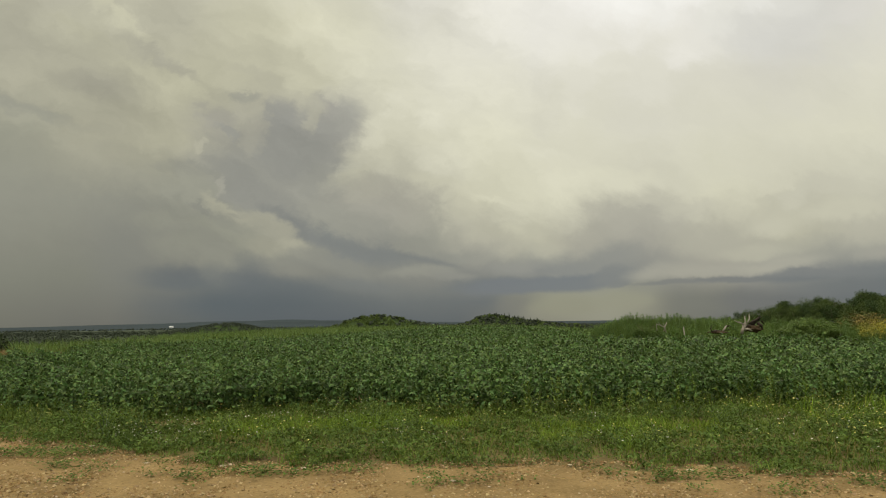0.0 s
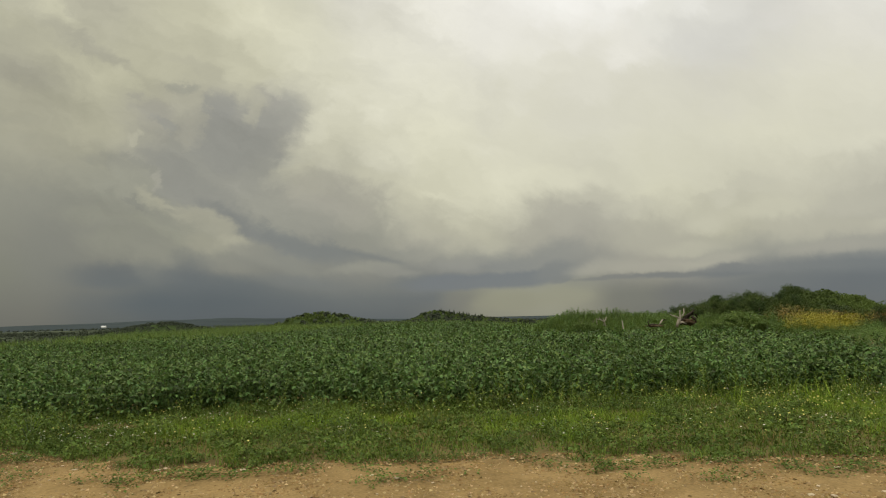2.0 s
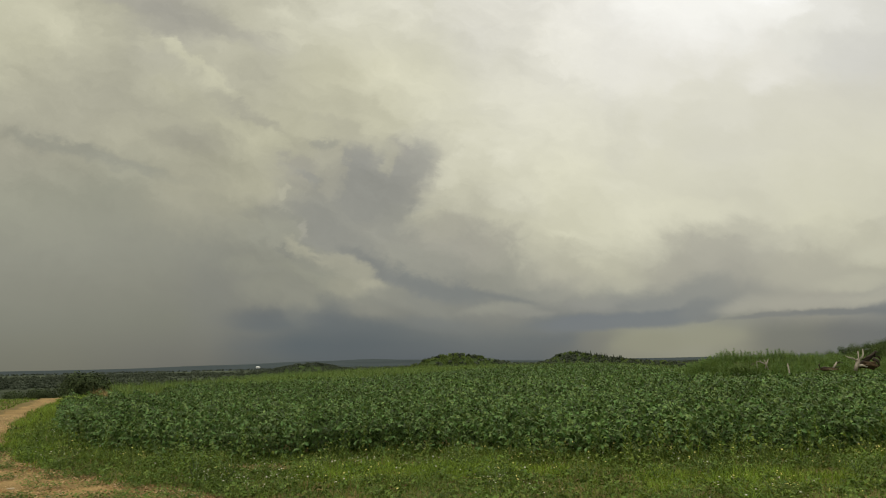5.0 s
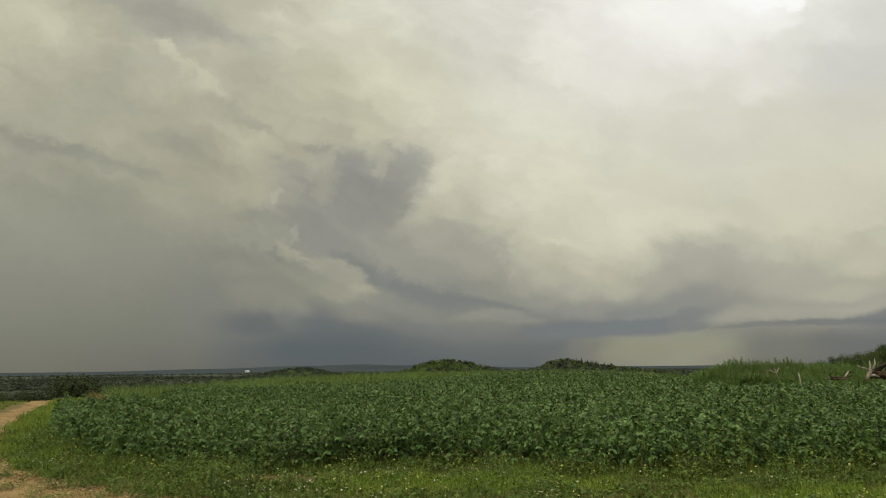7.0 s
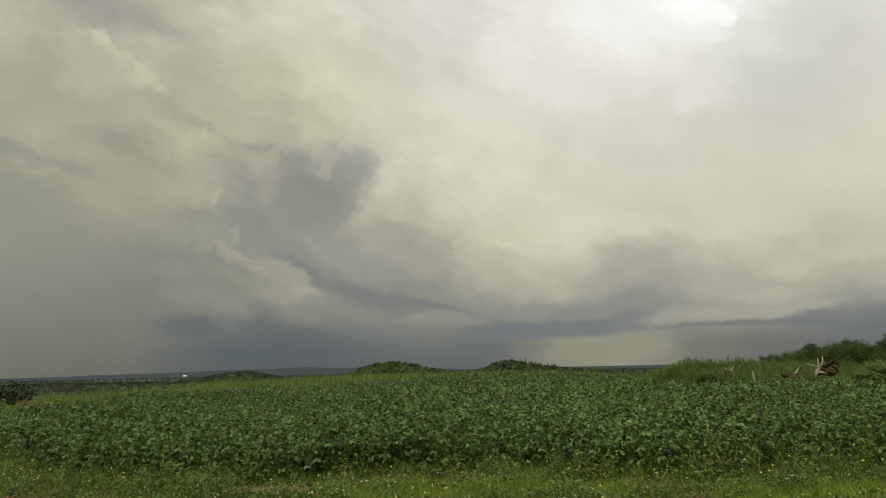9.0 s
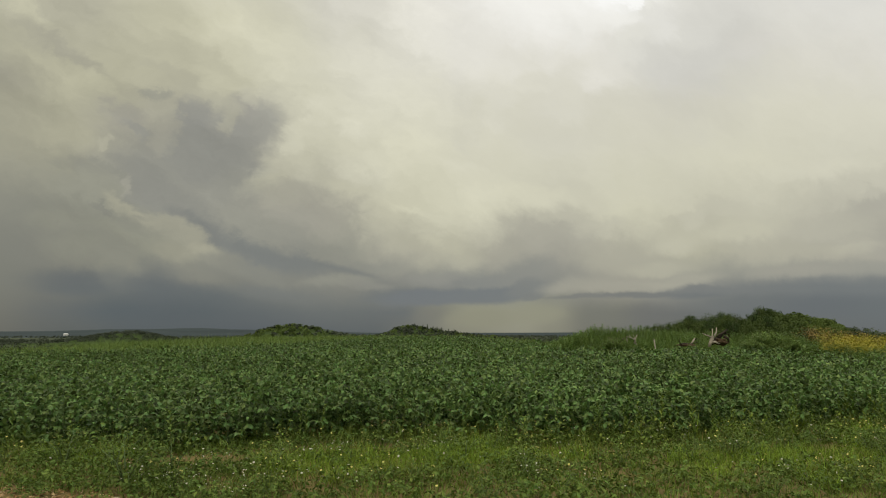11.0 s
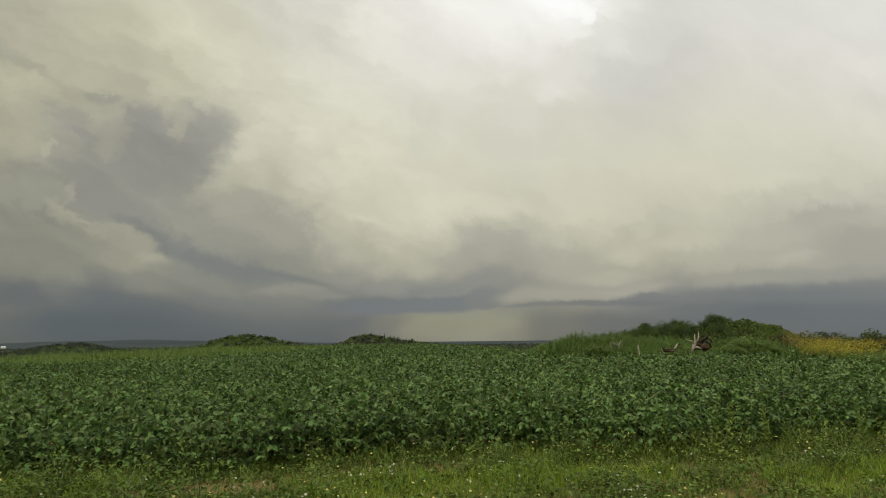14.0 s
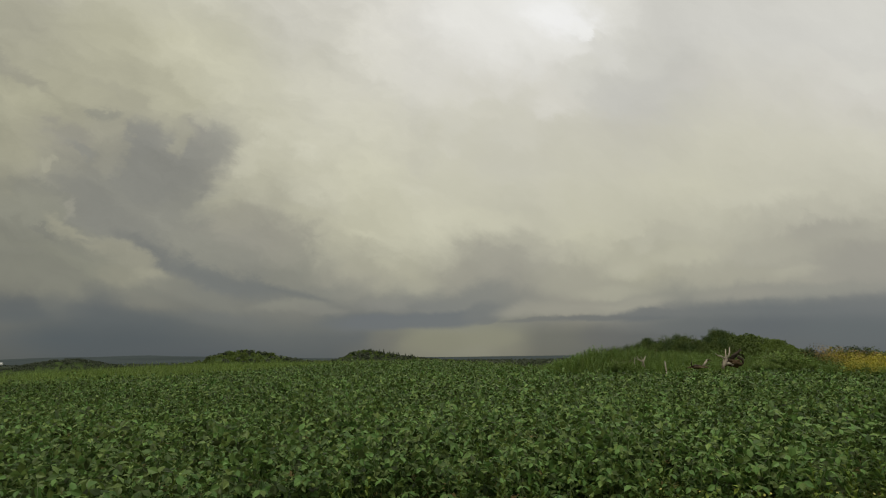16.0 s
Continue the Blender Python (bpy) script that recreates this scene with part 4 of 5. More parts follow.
blades("verge_grass", "bright fresh grass beside the track", blade(0.014, 0.5), M_LUSH, (-42, -9), (13, 60), 260, lambda x, y: (np.abs(verge_depth(x, y) - 1.5) < 1.5) & ~in_soy(x, y) & (wobbly(x, y, 1.4, 3.0) > -0.4), 0.08, 0.28)
blades("verge_grass", "trodden meadow grass beyond the track", blade(0.045, 0.5), M_GRASS, (-60, -12), (17, 62), 60, lambda x, y: (verge_depth(x, y) < np.where(x < -15, -1.5, -4.0) + 0.3 * wobbly(x, y, 1.4)) & (verge_depth(x, y) > -24), 0.06, 0.18)
blades("verge_grass", "meadow grass on the near side of the track", blade(0.01, 0.45), M_GRASS, (-14, 14), (-6, 2), 120, lambda x, y: verge_depth(x, y) < -9.2, 0.05, 0.15)

# low broad leaves among the grass
x, y = sown((-15, 12), (8.5, 23), 300, lambda x, y: in_verge(x, y) & (wobbly(x, y, 0.5, 5.0) > -0.2 + 0.5 * lush(x, y)))
n = len(x)
me = scatter("clover", trifoliate(LEAFLET_MID), np.stack([x, y, height(x, y) + rng.uniform(0.02, 0.15, n) * (1 + 0.7 * wobbly(x, y, 0.6, 2.0))], 1), turns(rng.uniform(0, 6.3, n), rng.normal(-0.1, 0.55, n), rng.normal(0, 0.4, n)), rng.uniform(0.025, 0.07, n), M_WEED)
tagged(part("clover", me), "low clover and small broad-leaved weeds on the verge", "weeds", kind="stuff")

# creeping tufts on the bare dirt
x, y = sown((-14, 12), (7, 16), 60, lambda x, y: (verge_depth(x, y) < 0.5) & (verge_depth(x, y) > -0.85 + 0.7 * wobbly(x, y, 0.8)) & (wobbly(x, y, 0.30, 8.0) > 0.12))
n = len(x) * 24
bx, by = np.repeat(x, 24) + rng.normal(0, 0.085, n), np.repeat(y, 24) + rng.normal(0, 0.07, n)
me = scatter("creeping_weeds", LEAFLET_MID, np.stack([bx, by, height(bx, by) + 0.012 + rng.uniform(0, 0.08, n)], 1), turns(rng.uniform(0, 6.3, n), rng.uniform(-0.1, 0.7, n), rng.normal(0, 0.3, n)), rng.uniform(0.02, 0.05, n), M_WEED)
tagged(part("creeping_weeds", me), "small creeping weeds on bare dirt", "weeds", kind="stuff")


# mats of low weeds that creep out over the dirt
x, y = sown((-14, 12), (7, 16), 900, lambda x, y: (np.hypot((x + 6.2) / 1.5, (y - 10.55) / 0.22) < 1 + 0.5 * wobbly(x, y, 0.35, 1.0)) | (np.hypot((x + 2.6) / 0.9, (y - 9.35) / 0.16) < 0.8 + 0.6 * wobbly(x, y, 0.3, 2.0)) | (np.hypot((x - 1.9) / 0.5, (y - 8.95) / 0.12) < 0.8 + 0.6 * wobbly(x, y, 0.25, 5.0)) | (np.hypot((x - 5.0) / 0.8, (y - 8.55) / 0.12) < 0.8 + 0.6 * wobbly(x, y, 0.25, 7.0)))
n = len(x)
me = scatter("creeping_weeds", LEAFLET_MID, np.stack([x, y, height(x, y) + 0.012 + rng.uniform(0, 0.07, n)], 1), turns(rng.uniform(0, 6.3, n), rng.uniform(-0.1, 0.7, n), rng.normal(0, 0.3, n)), rng.uniform(0.025, 0.055, n), M_WEED)
tagged(part("creeping_weeds", me), "low mats of weeds spreading over the dirt track's edge", "weeds", kind="stuff")


def rank_weeds():
    """Tall narrow weeds that stand among the front of the crop."""
    v, f = np.array(LEAFLET_FAR[0], float), np.array(LEAFLET_FAR[1])
    V, F = [], []
    for k in range(22):
        h = (k + 1) / 22
        r = turns(np.array([2.4 * k]), np.array([0.75]), np.array([0.0]))[0]
        V.append(v * np.array([0.10, 0.26 * (1 - 0.55 * h), 0.26]) @ r.T + np.array([0, 0, 0.05 + 0.85 * h]))
        F.append(f + 4 * k)
    return np.vstack(V), np.vstack(F)


for label, mat, per, west, east, seed in (("tall pale green weeds in front of the soybeans", M_GRASS, 11, 0.5, 12, 1.3), ("tall dull green weeds along the crop's edge", M_WEED, 8, -13, 12, 4.1)):
    x, y = sown((west, east), (11.5, 20), per, lambda x, y: in_verge(x, y) & (off_line(x, y, SOY_FRONT) < 0.75 + 0.06 * np.maximum(x, 0) + 0.3 * wobbly(x, y, 0.7)) & (wobbly(x, y, 0.7, seed) > -0.1))
    n = len(x)
    tall = rng.uniform(0.3, 0.72, n)
    me = scatter("rank_weeds", rank_weeds(), np.stack([x, y, height(x, y)], 1), turns(rng.uniform(0, 6.3, n), rng.normal(0, 0.14, n), rng.normal(0, 0.14, n)), np.stack([tall * 0.9, tall * 0.9, tall], 1), mat)
    tagged(part("rank_weeds", me), label, "weeds", kind="stuff")


def weed_clump(label, leaf_mat, count, spread, tall, size, flower=None, flowers=0):
    """A bushy weed: leaves on thin stems, some with small flowers."""
    base = new("weed_clump")
    a, r = rng.uniform(0, 6.3, count), spread * np.sqrt(rng.random(count))
    z = tall * (1 - 0.75 * (r / spread) ** 2) * rng.uniform(0.15, 1, count)
    P = np.stack([r * np.cos(a), r * np.sin(a), z], 1)
    part("foliage", scatter("foliage", LEAFLET_MID, P, turns(a - 1.57 + rng.normal(0, 0.5, count), rng.normal(0.1, 0.5, count), rng.normal(0, 0.3, count)), rng.uniform(0.6, 1.3, count) * size, leaf_mat), base)
    for k in range(4):
        b = 1.57 * k + rng.uniform(0, 1)
        q = spread * 0.5
        part("stem", tube_mesh("stem", [(0, 0, 0), (0.4 * q * math.cos(b), 0.4 * q * math.sin(b), tall * 0.42), (q * math.cos(b), q * math.sin(b), tall * 0.66)], (0.006, 0.004, 0.002), M_STEM, 5), base)
    if flower:
        f = rng.integers(0, count, flowers)
        P2 = P[f] * np.array([1, 1, 0]) + np.stack([0 * P[f, 0], 0 * P[f, 0], tall * (1 - 0.6 * (r[f] / spread) ** 2) + rng.uniform(0, 0.08, flowers)], 1)
        bloom = mesh_np("flower", *DAISY, flower)
        for p in P2:
            part("flower", bloom, base, at=pose(*p, rng.normal(0, 22), rng.normal(0, 22), 0) @ Matrix.Scale(rng.uniform(0.010, 0.016), 4))
    return tagged(base, label, "weed", "weeds on the verge")


k8 = [2 * math.pi * k / 8 for k in range(8)]
DAISY = ([(0, 0, 0.25)] + [(math.cos(a) * (1 if i % 2 else 0.7), math.sin(a) * (1 if i % 2 else 0.7), 0.1) for i, a in enumerate(k8)], [(0, 1 + i, 1 + (i + 1) % 8) for i in range(8)])

WEEDS = [weed_clump("bushy dark-green weed beside the dirt track", M_WEED, 560, 0.34, 0.40, 0.034),
         weed_clump("pale green upright weed at the crop's edge", M_GRASS, 160, 0.22, 0.52, 0.065),
         weed_clump("weed with small yellow flowers on the verge", M_GRASS, 170, 0.28, 0.38, 0.05, M_YELLOW, 8),
         weed_clump("low weed with small white flowers on the verge", M_WEED, 200, 0.32, 0.22, 0.045, M_WHITE, 9)]
spots = [(0, -6.0, 12.2), (0, -5.3, 11.9), (0, -6.7, 12.6), (2, -7.5, 12.9), (2, -7.0, 13.4), (3, -4.9, 11.4), (3, -4.3, 11.2), (3, -5.4, 11.6), (1, -1.2, 13.7), (1, -0.5, 13.4), (1, 0.2, 13.4), (1, 0.8, 13.3), (1, -2.0, 13.9), (1, 3.2, 13.5), (1, 3.9, 13.7), (1, -0.9, 13.5), (1, 1.4, 13.4)]
x, y = sown((-14, 11), (9, 20), 1.5, lambda x, y: in_verge(x, y) & (verge_depth(x, y) > 0.3))
for xx, yy in zip(x, y):
    edge = float(off_line(np.array([xx]), np.array([yy]), SOY_FRONT)[0])
    spots.append((1 if edge < 0.8 else int(rng.choice([0, 2, 3, 3, 2])), xx, yy))
seen = set()
for kind, xx, yy in spots:
    big = 1.5 if yy < 12.8 and xx < -5.2 and kind == 0 else rng.uniform(0.6, 1.05)
    m = pose(xx, yy, at_ground(xx, yy) - 0.01, 0, 0, rng.uniform(0, 360)) @ Matrix.Scale(big, 4)
    if kind not in seen:
        seen.add(kind)
        WEEDS[kind].matrix_basis = m
    else:
        copy_thing(WEEDS[kind], m).matrix_basis = m


def flower_field(name, label, mat, per_m2, keep, low, high, size):
    x, y = sown((-14, 12), (9.4, 19), per_m2, keep)
    n = len(x)
    me = scatter(name, DAISY, np.stack([x, y, height(x, y) + rng.uniform(low, high, n)], 1), turns(rng.uniform(0, 6.3, n), rng.normal(0.1, 0.45, n), rng.normal(0, 0.45, n)), rng.uniform(0.7, 1.3, n) * size, mat)
    tagged(part(name, me), label, "wildflowers", kind="stuff")


flower_field("white_flowers", "scattered small white wildflowers on the verge", M_WHITE, 7, lambda x, y: in_verge(x, y) & (verge_depth(x, y) > 0.4) & (wobbly(x, y, 0.9, 1.1) > -0.1), 0.14, 0.3, 0.0125)
flower_field("yellow_flowers", "scattered yellow wildflowers on the verge", M_YELLOW, 9, lambda x, y: in_verge(x, y) & (verge_depth(x, y) > 0.8) & (wobbly(x, y, 1.1, 7.7) > 0.0), 0.16, 0.36, 0.0125)

flower_field("white_flowers", "cluster of white wildflowers low on the verge", M_WHITE, 34, lambda x, y: in_verge(x, y) & (np.hypot((x + 4.6) / 1.2, (y - 11.2) / 0.5) < 1 + 0.3 * wobbly(x, y, 0.4)), 0.12, 0.24, 0.0125)
flower_field("yellow_flowers", "drift of pale yellow wildflowers on the verge", M_YELLOW, 26, lambda x, y: in_verge(x, y) & (verge_depth(x, y) > 0.9) & (x > 3.5 + wobbly(x, y, 1.0)) & (off_line(x, y, SOY_FRONT) > 0.6), 0.16, 0.34, 0.012)


# ---------------------------------------------------------------- stones on the track
def pebble(seed, flat):
    bm = bmesh.new()
    bmesh.ops.create_icosphere(bm, subdivisions=1, radius=1)
    for v in bm.verts:
        v.co *= 1 + 0.28 * noise.noise(v.co * 1.3 + Vector((seed, 0, 0)))
        v.co.z *= flat
    me = bpy.data.meshes.new("stone")
    bm.to_mesh(me)
    bm.free()
    me.materials.append(M_STONE)
    return me


STONES = [pebble(3.1 * k, 0.28 + 0.08 * (k % 3)) for k in range(6)]
x, y = sown((-13, 8), (7.2, 16), 2.6, lambda x, y: (verge_depth(x, y) < 0.1) & (verge_depth(x, y) > -3.5))
for i in range(min(len(x), 240)):
    s = 0.014 + 0.034 * rng.random() ** 3
    ob = part("stone", STONES[i % 6], None, "pale tan stone lying on the dirt track", pose(x[i], y[i], at_ground(x[i], y[i]) + 0.018, 0, 0, rng.uniform(0, 360)) @ Matrix.Diagonal((s * rng.uniform(0.8, 1.5), s, s, 1)))
    tagged(ob, category="stone", group="stones on the track")
PEB = ([(1, 0, -0.3), (-0.1, 1, -0.3), (-1, 0.2, -0.3), (0.1, -0.9, -0.3), (0.15, 0.1, 0.45)], [(0, 1, 4), (1, 2, 4), (2, 3, 4), (3, 0, 4)])
x, y = sown((-20, 9), (6.8, 26), 430, lambda x, y: (verge_depth(x, y) < 0.2) & (verge_depth(x, y) > -4))
n = len(x)
me = scatter("gravel", PEB, np.stack([x, y, height(x, y) + 0.014], 1), turns(rng.uniform(0, 6.3, n), rng.normal(0, 0.3, n), rng.normal(0, 0.3, n)), 0.004 + 0.026 * rng.random(n) ** 4, M_GRAVEL)
tagged(part("gravel", me), "loose tan gravel on the dirt track", "gravel", kind="stuff")

x, y = sown((-16, 10), (6.8, 22), 900, lambda x, y: (verge_depth(x, y) < 0.25) & (verge_depth(x, y) > -2.6) & (wobbly(x, y, 0.6, 3.7) > -0.5))
n = len(x)
me = scatter("dirt_crumbs", PEB, np.stack([x, y, height(x, y) + 0.012], 1), turns(rng.uniform(0, 6.3, n), rng.normal(0, 0.3, n), rng.normal(0, 0.3, n)), 0.005 + 0.024 * rng.random(n) ** 4, M_CRUMB)
tagged(part("dirt_crumbs", me), "crumbs and small clods of tan earth on the track", "soil", kind="stuff")

# ---------------------------------------------------------------- grass behind the crop
blades("tall_grass", "tall pale-green grass growing behind the soybeans", blade(0.04, 0.35), M_TALL, (-32, 12), (32, 78), 60,
       lambda x, y: ~in_soy(x, y) & (verge_depth(x, y) > 2.5) & (off_line(x, y, SOY[16:24]) < 22), 0.75, 1.25)

blades("dry_grass", "brown dried grass beyond the soybeans near the track", blade(0.03, 0.35), M_STRAW, (-34, -18), (33, 48), 45,
       lambda x, y: ~in_soy(x, y) & (verge_depth(x, y) > 1.5) & (wobbly(x, y, 2.2, 3.0) > -0.1), 0.4, 0.8)

# ---------------------------------------------------------------- the overgrown mound with the uprooted stump
def mound_z(x, y):
    x, y = np.asarray(x, float), np.asarray(y, float)
    along = smooth(x, 6.5, 9.8) * (1 - 0.35 * smooth(x, 15, 18)) * (1 - smooth(x, 21, 27))
    return 1.05 * along * np.exp(-((y - 39.2) / 2.7) ** 2)


gx, gy = np.meshgrid(np.linspace(6, 28, 56), np.linspace(33.5, 46, 40), indexing="ij")
z = mound_z(gx, gy).ravel() + height(gx.ravel(), gy.ravel()) + 0.05 * wobbly(gx.ravel(), gy.ravel(), 0.9) - 0.06
i, j = np.meshgrid(np.arange(55), np.arange(39), indexing="ij")
F = np.stack([i * 40 + j, (i + 1) * 40 + j, (i + 1) * 40 + j + 1, i * 40 + j + 1], -1).reshape(-1, 4)
tagged(part("earth_mound", mesh_np("earth_mound", np.stack([gx.ravel(), gy.ravel(), z], 1), F, M_SOIL, True)), "low earth mound overgrown with weeds", "mound", kind="structure")


def on_mound(name, label, shape, mat, per_m2, keep, low, high, category="weeds"):
    x, y = sown((7, 27), (34.5, 45), per_m2, keep)
    n = len(x)
    tall = rng.uniform(low, high, n) * (0.8 + 0.3 * wobbly(x, y, 1.2, 2.0))
    me = scatter(name, shape, np.stack([x, y, height(x, y) + mound_z(x, y) - 0.05], 1), turns(rng.uniform(0, 6.3, n), rng.normal(0, 0.18, n), rng.normal(0, 0.18, n)), np.stack([np.ones(n), tall, tall], 1), mat)
    tagged(part(name, me), label, category, kind="stuff")


def spiky(n=34):
    """A tall leafy stalk: narrow leaves up a stem."""
    v, f = np.array(LEAFLET_FAR[0], float), np.array(LEAFLET_FAR[1])
    V, F = [], []
    for k in range(n):
        h = (k + 1) / n
        r = turns(np.array([2.4 * k]), np.array([0.7]), np.array([0.0]))[0]
        s = 0.20 * (1 - 0.5 * h)
        V.append(v * np.array([0.075, s, s]) @ r.T + np.array([0, 0, h * 0.85]))
        F.append(f + 4 * k)
    return np.vstack(V), np.vstack(F)


def mound_keep(x, y):
    return (mound_z(x, y) > 0.08) & (np.hypot((x - 14.8) / 1.0, (y - 35.0) / 1.0) > 1) & (~in_soy(x, y) | (mound_z(x, y) > 0.2))


on_mound("mound_weeds", "tall leafy green weeds covering the mound", spiky(), M_MOUND, 20, mound_keep, 0.75, 1.2)
on_mound("mound_grass", "tall green grass on the mound", blade(0.02, 0.35), M_TALL, 330, mound_keep, 0.6, 1.15, "grass")


def branch(points, radii, mat, name, parent, label=""):
    return part(name, tube_mesh(name, points, radii, mat, 8, 0.06), parent, label)


def clod(name, size, mat, parent, at, seed):
    """A rough lump of earth and roots."""
    bm = bmesh.new()
    bmesh.ops.create_icosphere(bm, subdivisions=3, radius=1)
    for v in bm.verts:
        v.co *= 1 + 0.45 * noise.noise(v.co * 1.9 + Vector((seed, 0, 0))) + 0.18 * noise.noise(v.co * 6 + Vector((0, seed, 0)))
        v.co = Vector((v.co.x * size[0], v.co.y * size[1], v.co.z * size[2]))
    me = bpy.data.meshes.new(name)
    bm.to_mesh(me)
    bm.free()
    me.materials.append(mat)
    return part(name, me, parent, "dark brown earth held by roots", Matrix.Translation(at))


stump = new("uprooted_stump")
branch([(-0.20, -0.05, -0.15), (-0.08, -0.06, 0.10), (0.0, -0.05, 0.30), (0.07, -0.02, 0.50), (0.10, 0.0, 0.86)], (0.10, 0.10, 0.085, 0.055, 0.022), M_BLEACHED, "root", stump, "bleached grey root")
branch([(0.06, -0.03, 0.36), (0.22, 0.0, 0.50), (0.33, 0.02, 0.68), (0.36, 0.03, 0.96)], (0.06, 0.05, 0.036, 0.014), M_BLEACHED, "root", stump, "bleached grey root")
branch([(0.0, -0.06, 0.36), (-0.22, -0.10, 0.47), (-0.40, -0.12, 0.50), (-0.60, -0.12, 0.62)], (0.055, 0.045, 0.03, 0.012), M_BLEACHED, "root", stump, "bleached grey root")
branch([(-0.05, -0.05, 0.1), (0.15, -0.12, 0.12), (0.34, -0.14, 0.02)], (0.08, 0.07, 0.04), M_BLEACHED, "root", stump, "bleached grey root")
branch([(0.15, 0.35, 0.05), (0.45, 0.25, 0.28), (0.72, 0.15, 0.50), (0.96, 0.06, 0.70)], (0.15, 0.13, 0.09, 0.03), M_ROT, "trunk", stump, "dark rotten trunk")
branch([(0.30, 0.0, 0.42), (0.55, 0.0, 0.56), (0.80, 0.02, 0.66), (0.96, 0.0, 0.90)], (0.045, 0.045, 0.045, 0.014), M_ROT, "root", stump, "dark root")
branch([(0.85, 0.05, 0.62), (0.98, 0.0, 0.80), (1.10, 0.0, 0.74)], (0.07, 0.055, 0.02), M_ROT, "root", stump, "dark root")
branch([(0.90, 0.05, 0.60), (1.05, 0.0, 0.52), (1.16, -0.05, 0.34)], (0.06, 0.045, 0.015), M_ROT, "root", stump, "dark root")
branch([(0.80, 0.0, 0.45), (0.95, -0.1, 0.30), (1.0, -0.15, 0.05)], (0.10, 0.07, 0.03), M_ROT, "root", stump, "dark root")
clod("root_plate", (0.40, 0.26, 0.20), M_ROOTSOIL, stump, (0.60, 0.05, 0.12), 2.0)
stump.matrix_basis = pose(14.72, 35.2, at_ground(14.72, 35.2) + 0.98) @ Matrix.Scale(0.9, 4)
tagged(stump, "uprooted tree stump with bleached upturned roots beside the mound", "tree stump")

log = new("fallen_branch")
branch([(0, 0, 0.0), (0.35, 0.0, 0.05), (0.8, 0.05, 0.02), (1.2, 0.0, 0.10)], (0.04, 0.045, 0.04, 0.02), M_ROT, "limb", log)
branch([(0.72, -0.05, 0.0), (0.85, -0.08, 0.18), (0.98, -0.08, 0.38)], (0.045, 0.04, 0.018), M_BLEACHED, "twig", log, "bleached grey twig")
branch([(0.95, 0.0, 0.22), (1.15, 0.0, 0.34), (1.30, 0.0, 0.26)], (0.035, 0.04, 0.012), M_ROT, "limb", log)
branch([(0.05, -0.05, 0.0), (0.02, -0.05, 0.18), (0.10, -0.05, 0.30)], (0.035, 0.03, 0.01), M_ROT, "limb", log)
clod("root_plate", (0.60, 0.20, 0.07), M_ROOTSOIL, log, (0.45, 0.0, -0.06), 5.0)
log.matrix_basis = pose(13.05, 35.4, at_ground(13.05, 35.4) + 0.96) @ Matrix.Scale(0.85, 4)
tagged(log, "dark fallen branches and bare earth on the mound", "branch")

snag = new("dead_branch")
branch([(0.25, 0, -0.2), (0.16, 0, 0.10), (0.05, 0.0, 0.42)], (0.04, 0.035, 0.012), M_BLEACHED, "limb", snag)
branch([(0.12, 0, -0.15), (0.20, -0.02, 0.14), (0.30, -0.02, 0.40)], (0.035, 0.035, 0.012), M_BLEACHED, "limb", snag)
branch([(0.16, 0, 0.10), (-0.12, 0, 0.24), (-0.40, 0, 0.28)], (0.03, 0.024, 0.01), M_BLEACHED, "twig", snag)
branch([(-0.10, 0, 0.23), (-0.20, 0, 0.42)], (0.02, 0.008), M_BLEACHED, "twig", snag)
branch([(-0.35, 0.05, -0.1), (-0.36, 0.05, 0.2), (-0.30, 0.05, 0.36)], (0.03, 0.025, 0.01), M_BLEACHED, "twig", snag)
snag.matrix_basis = pose(10.62, 35.6, at_ground(10.62, 35.6) + 1.14) @ Matrix.Scale(0.8, 4)
tagged(snag, "bleached dead branch sticking out of the weeds", "branch")

post = new("wooden_post")
branch([(0.16, 0, 0), (0.08, 0, 0.6), (0, 0, 1.24)], (0.055, 0.052, 0.048), M_BLEACHED, "shaft", post)
branch([(0.003, 0, 1.22), (-0.005, 0, 1.27)], (0.047, 0.03), M_BLEACHED, "top", post)
post.matrix_basis = pose(11.52, 35.0, at_ground(11.52, 35.0) - 0.05) @ Matrix.Diagonal((0.75, 0.75, 1, 1))
tagged(post, "short weathered grey wooden post leaning at the field's edge", "post")


def leafy_bush(label, wide, tall, stalks, mat):
    """A soft bush of many leafy shoots that fan out from the foot."""
    base = new("leafy_bush")
    a, q = rng.uniform(0, 6.3, stalks), np.sqrt(rng.random(stalks))
    reach = 0.5 * wide * q
    size = tall * (1 - 0.42 * q * q) * rng.uniform(0.75, 1.1, stalks)
    P = np.stack([0.72 * reach * np.cos(a), 0.5 * reach * np.sin(a), -0.05 + 0 * a], 1)
    part("foliage", scatter("foliage", spiky(40), P, turns(a - 1.57, -0.45 * q, rng.normal(0, 0.12, stalks)), np.stack([1.15 * size, size, size], 1), mat), base)
    for k in range(7):
        b = 0.9 * k
        part("stem", tube_mesh("stem", [(0, 0, 0), (0.12 * wide * math.cos(b), 0.1 * wide * math.sin(b), tall * 0.4), (0.27 * wide * math.cos(b), 0.2 * wide * math.sin(b), tall * 0.75)], (0.03, 0.02, 0.008), M_BARK, 5), base)
    return tagged(base, label, "bush")


bush = leafy_bush("soft leafy green bush at the end of the mound", 3.5, 1.5, 620, M_TALL)
bush.matrix_basis = pose(18.5, 35.9, at_ground(18.5, 35.9) + 0.25)
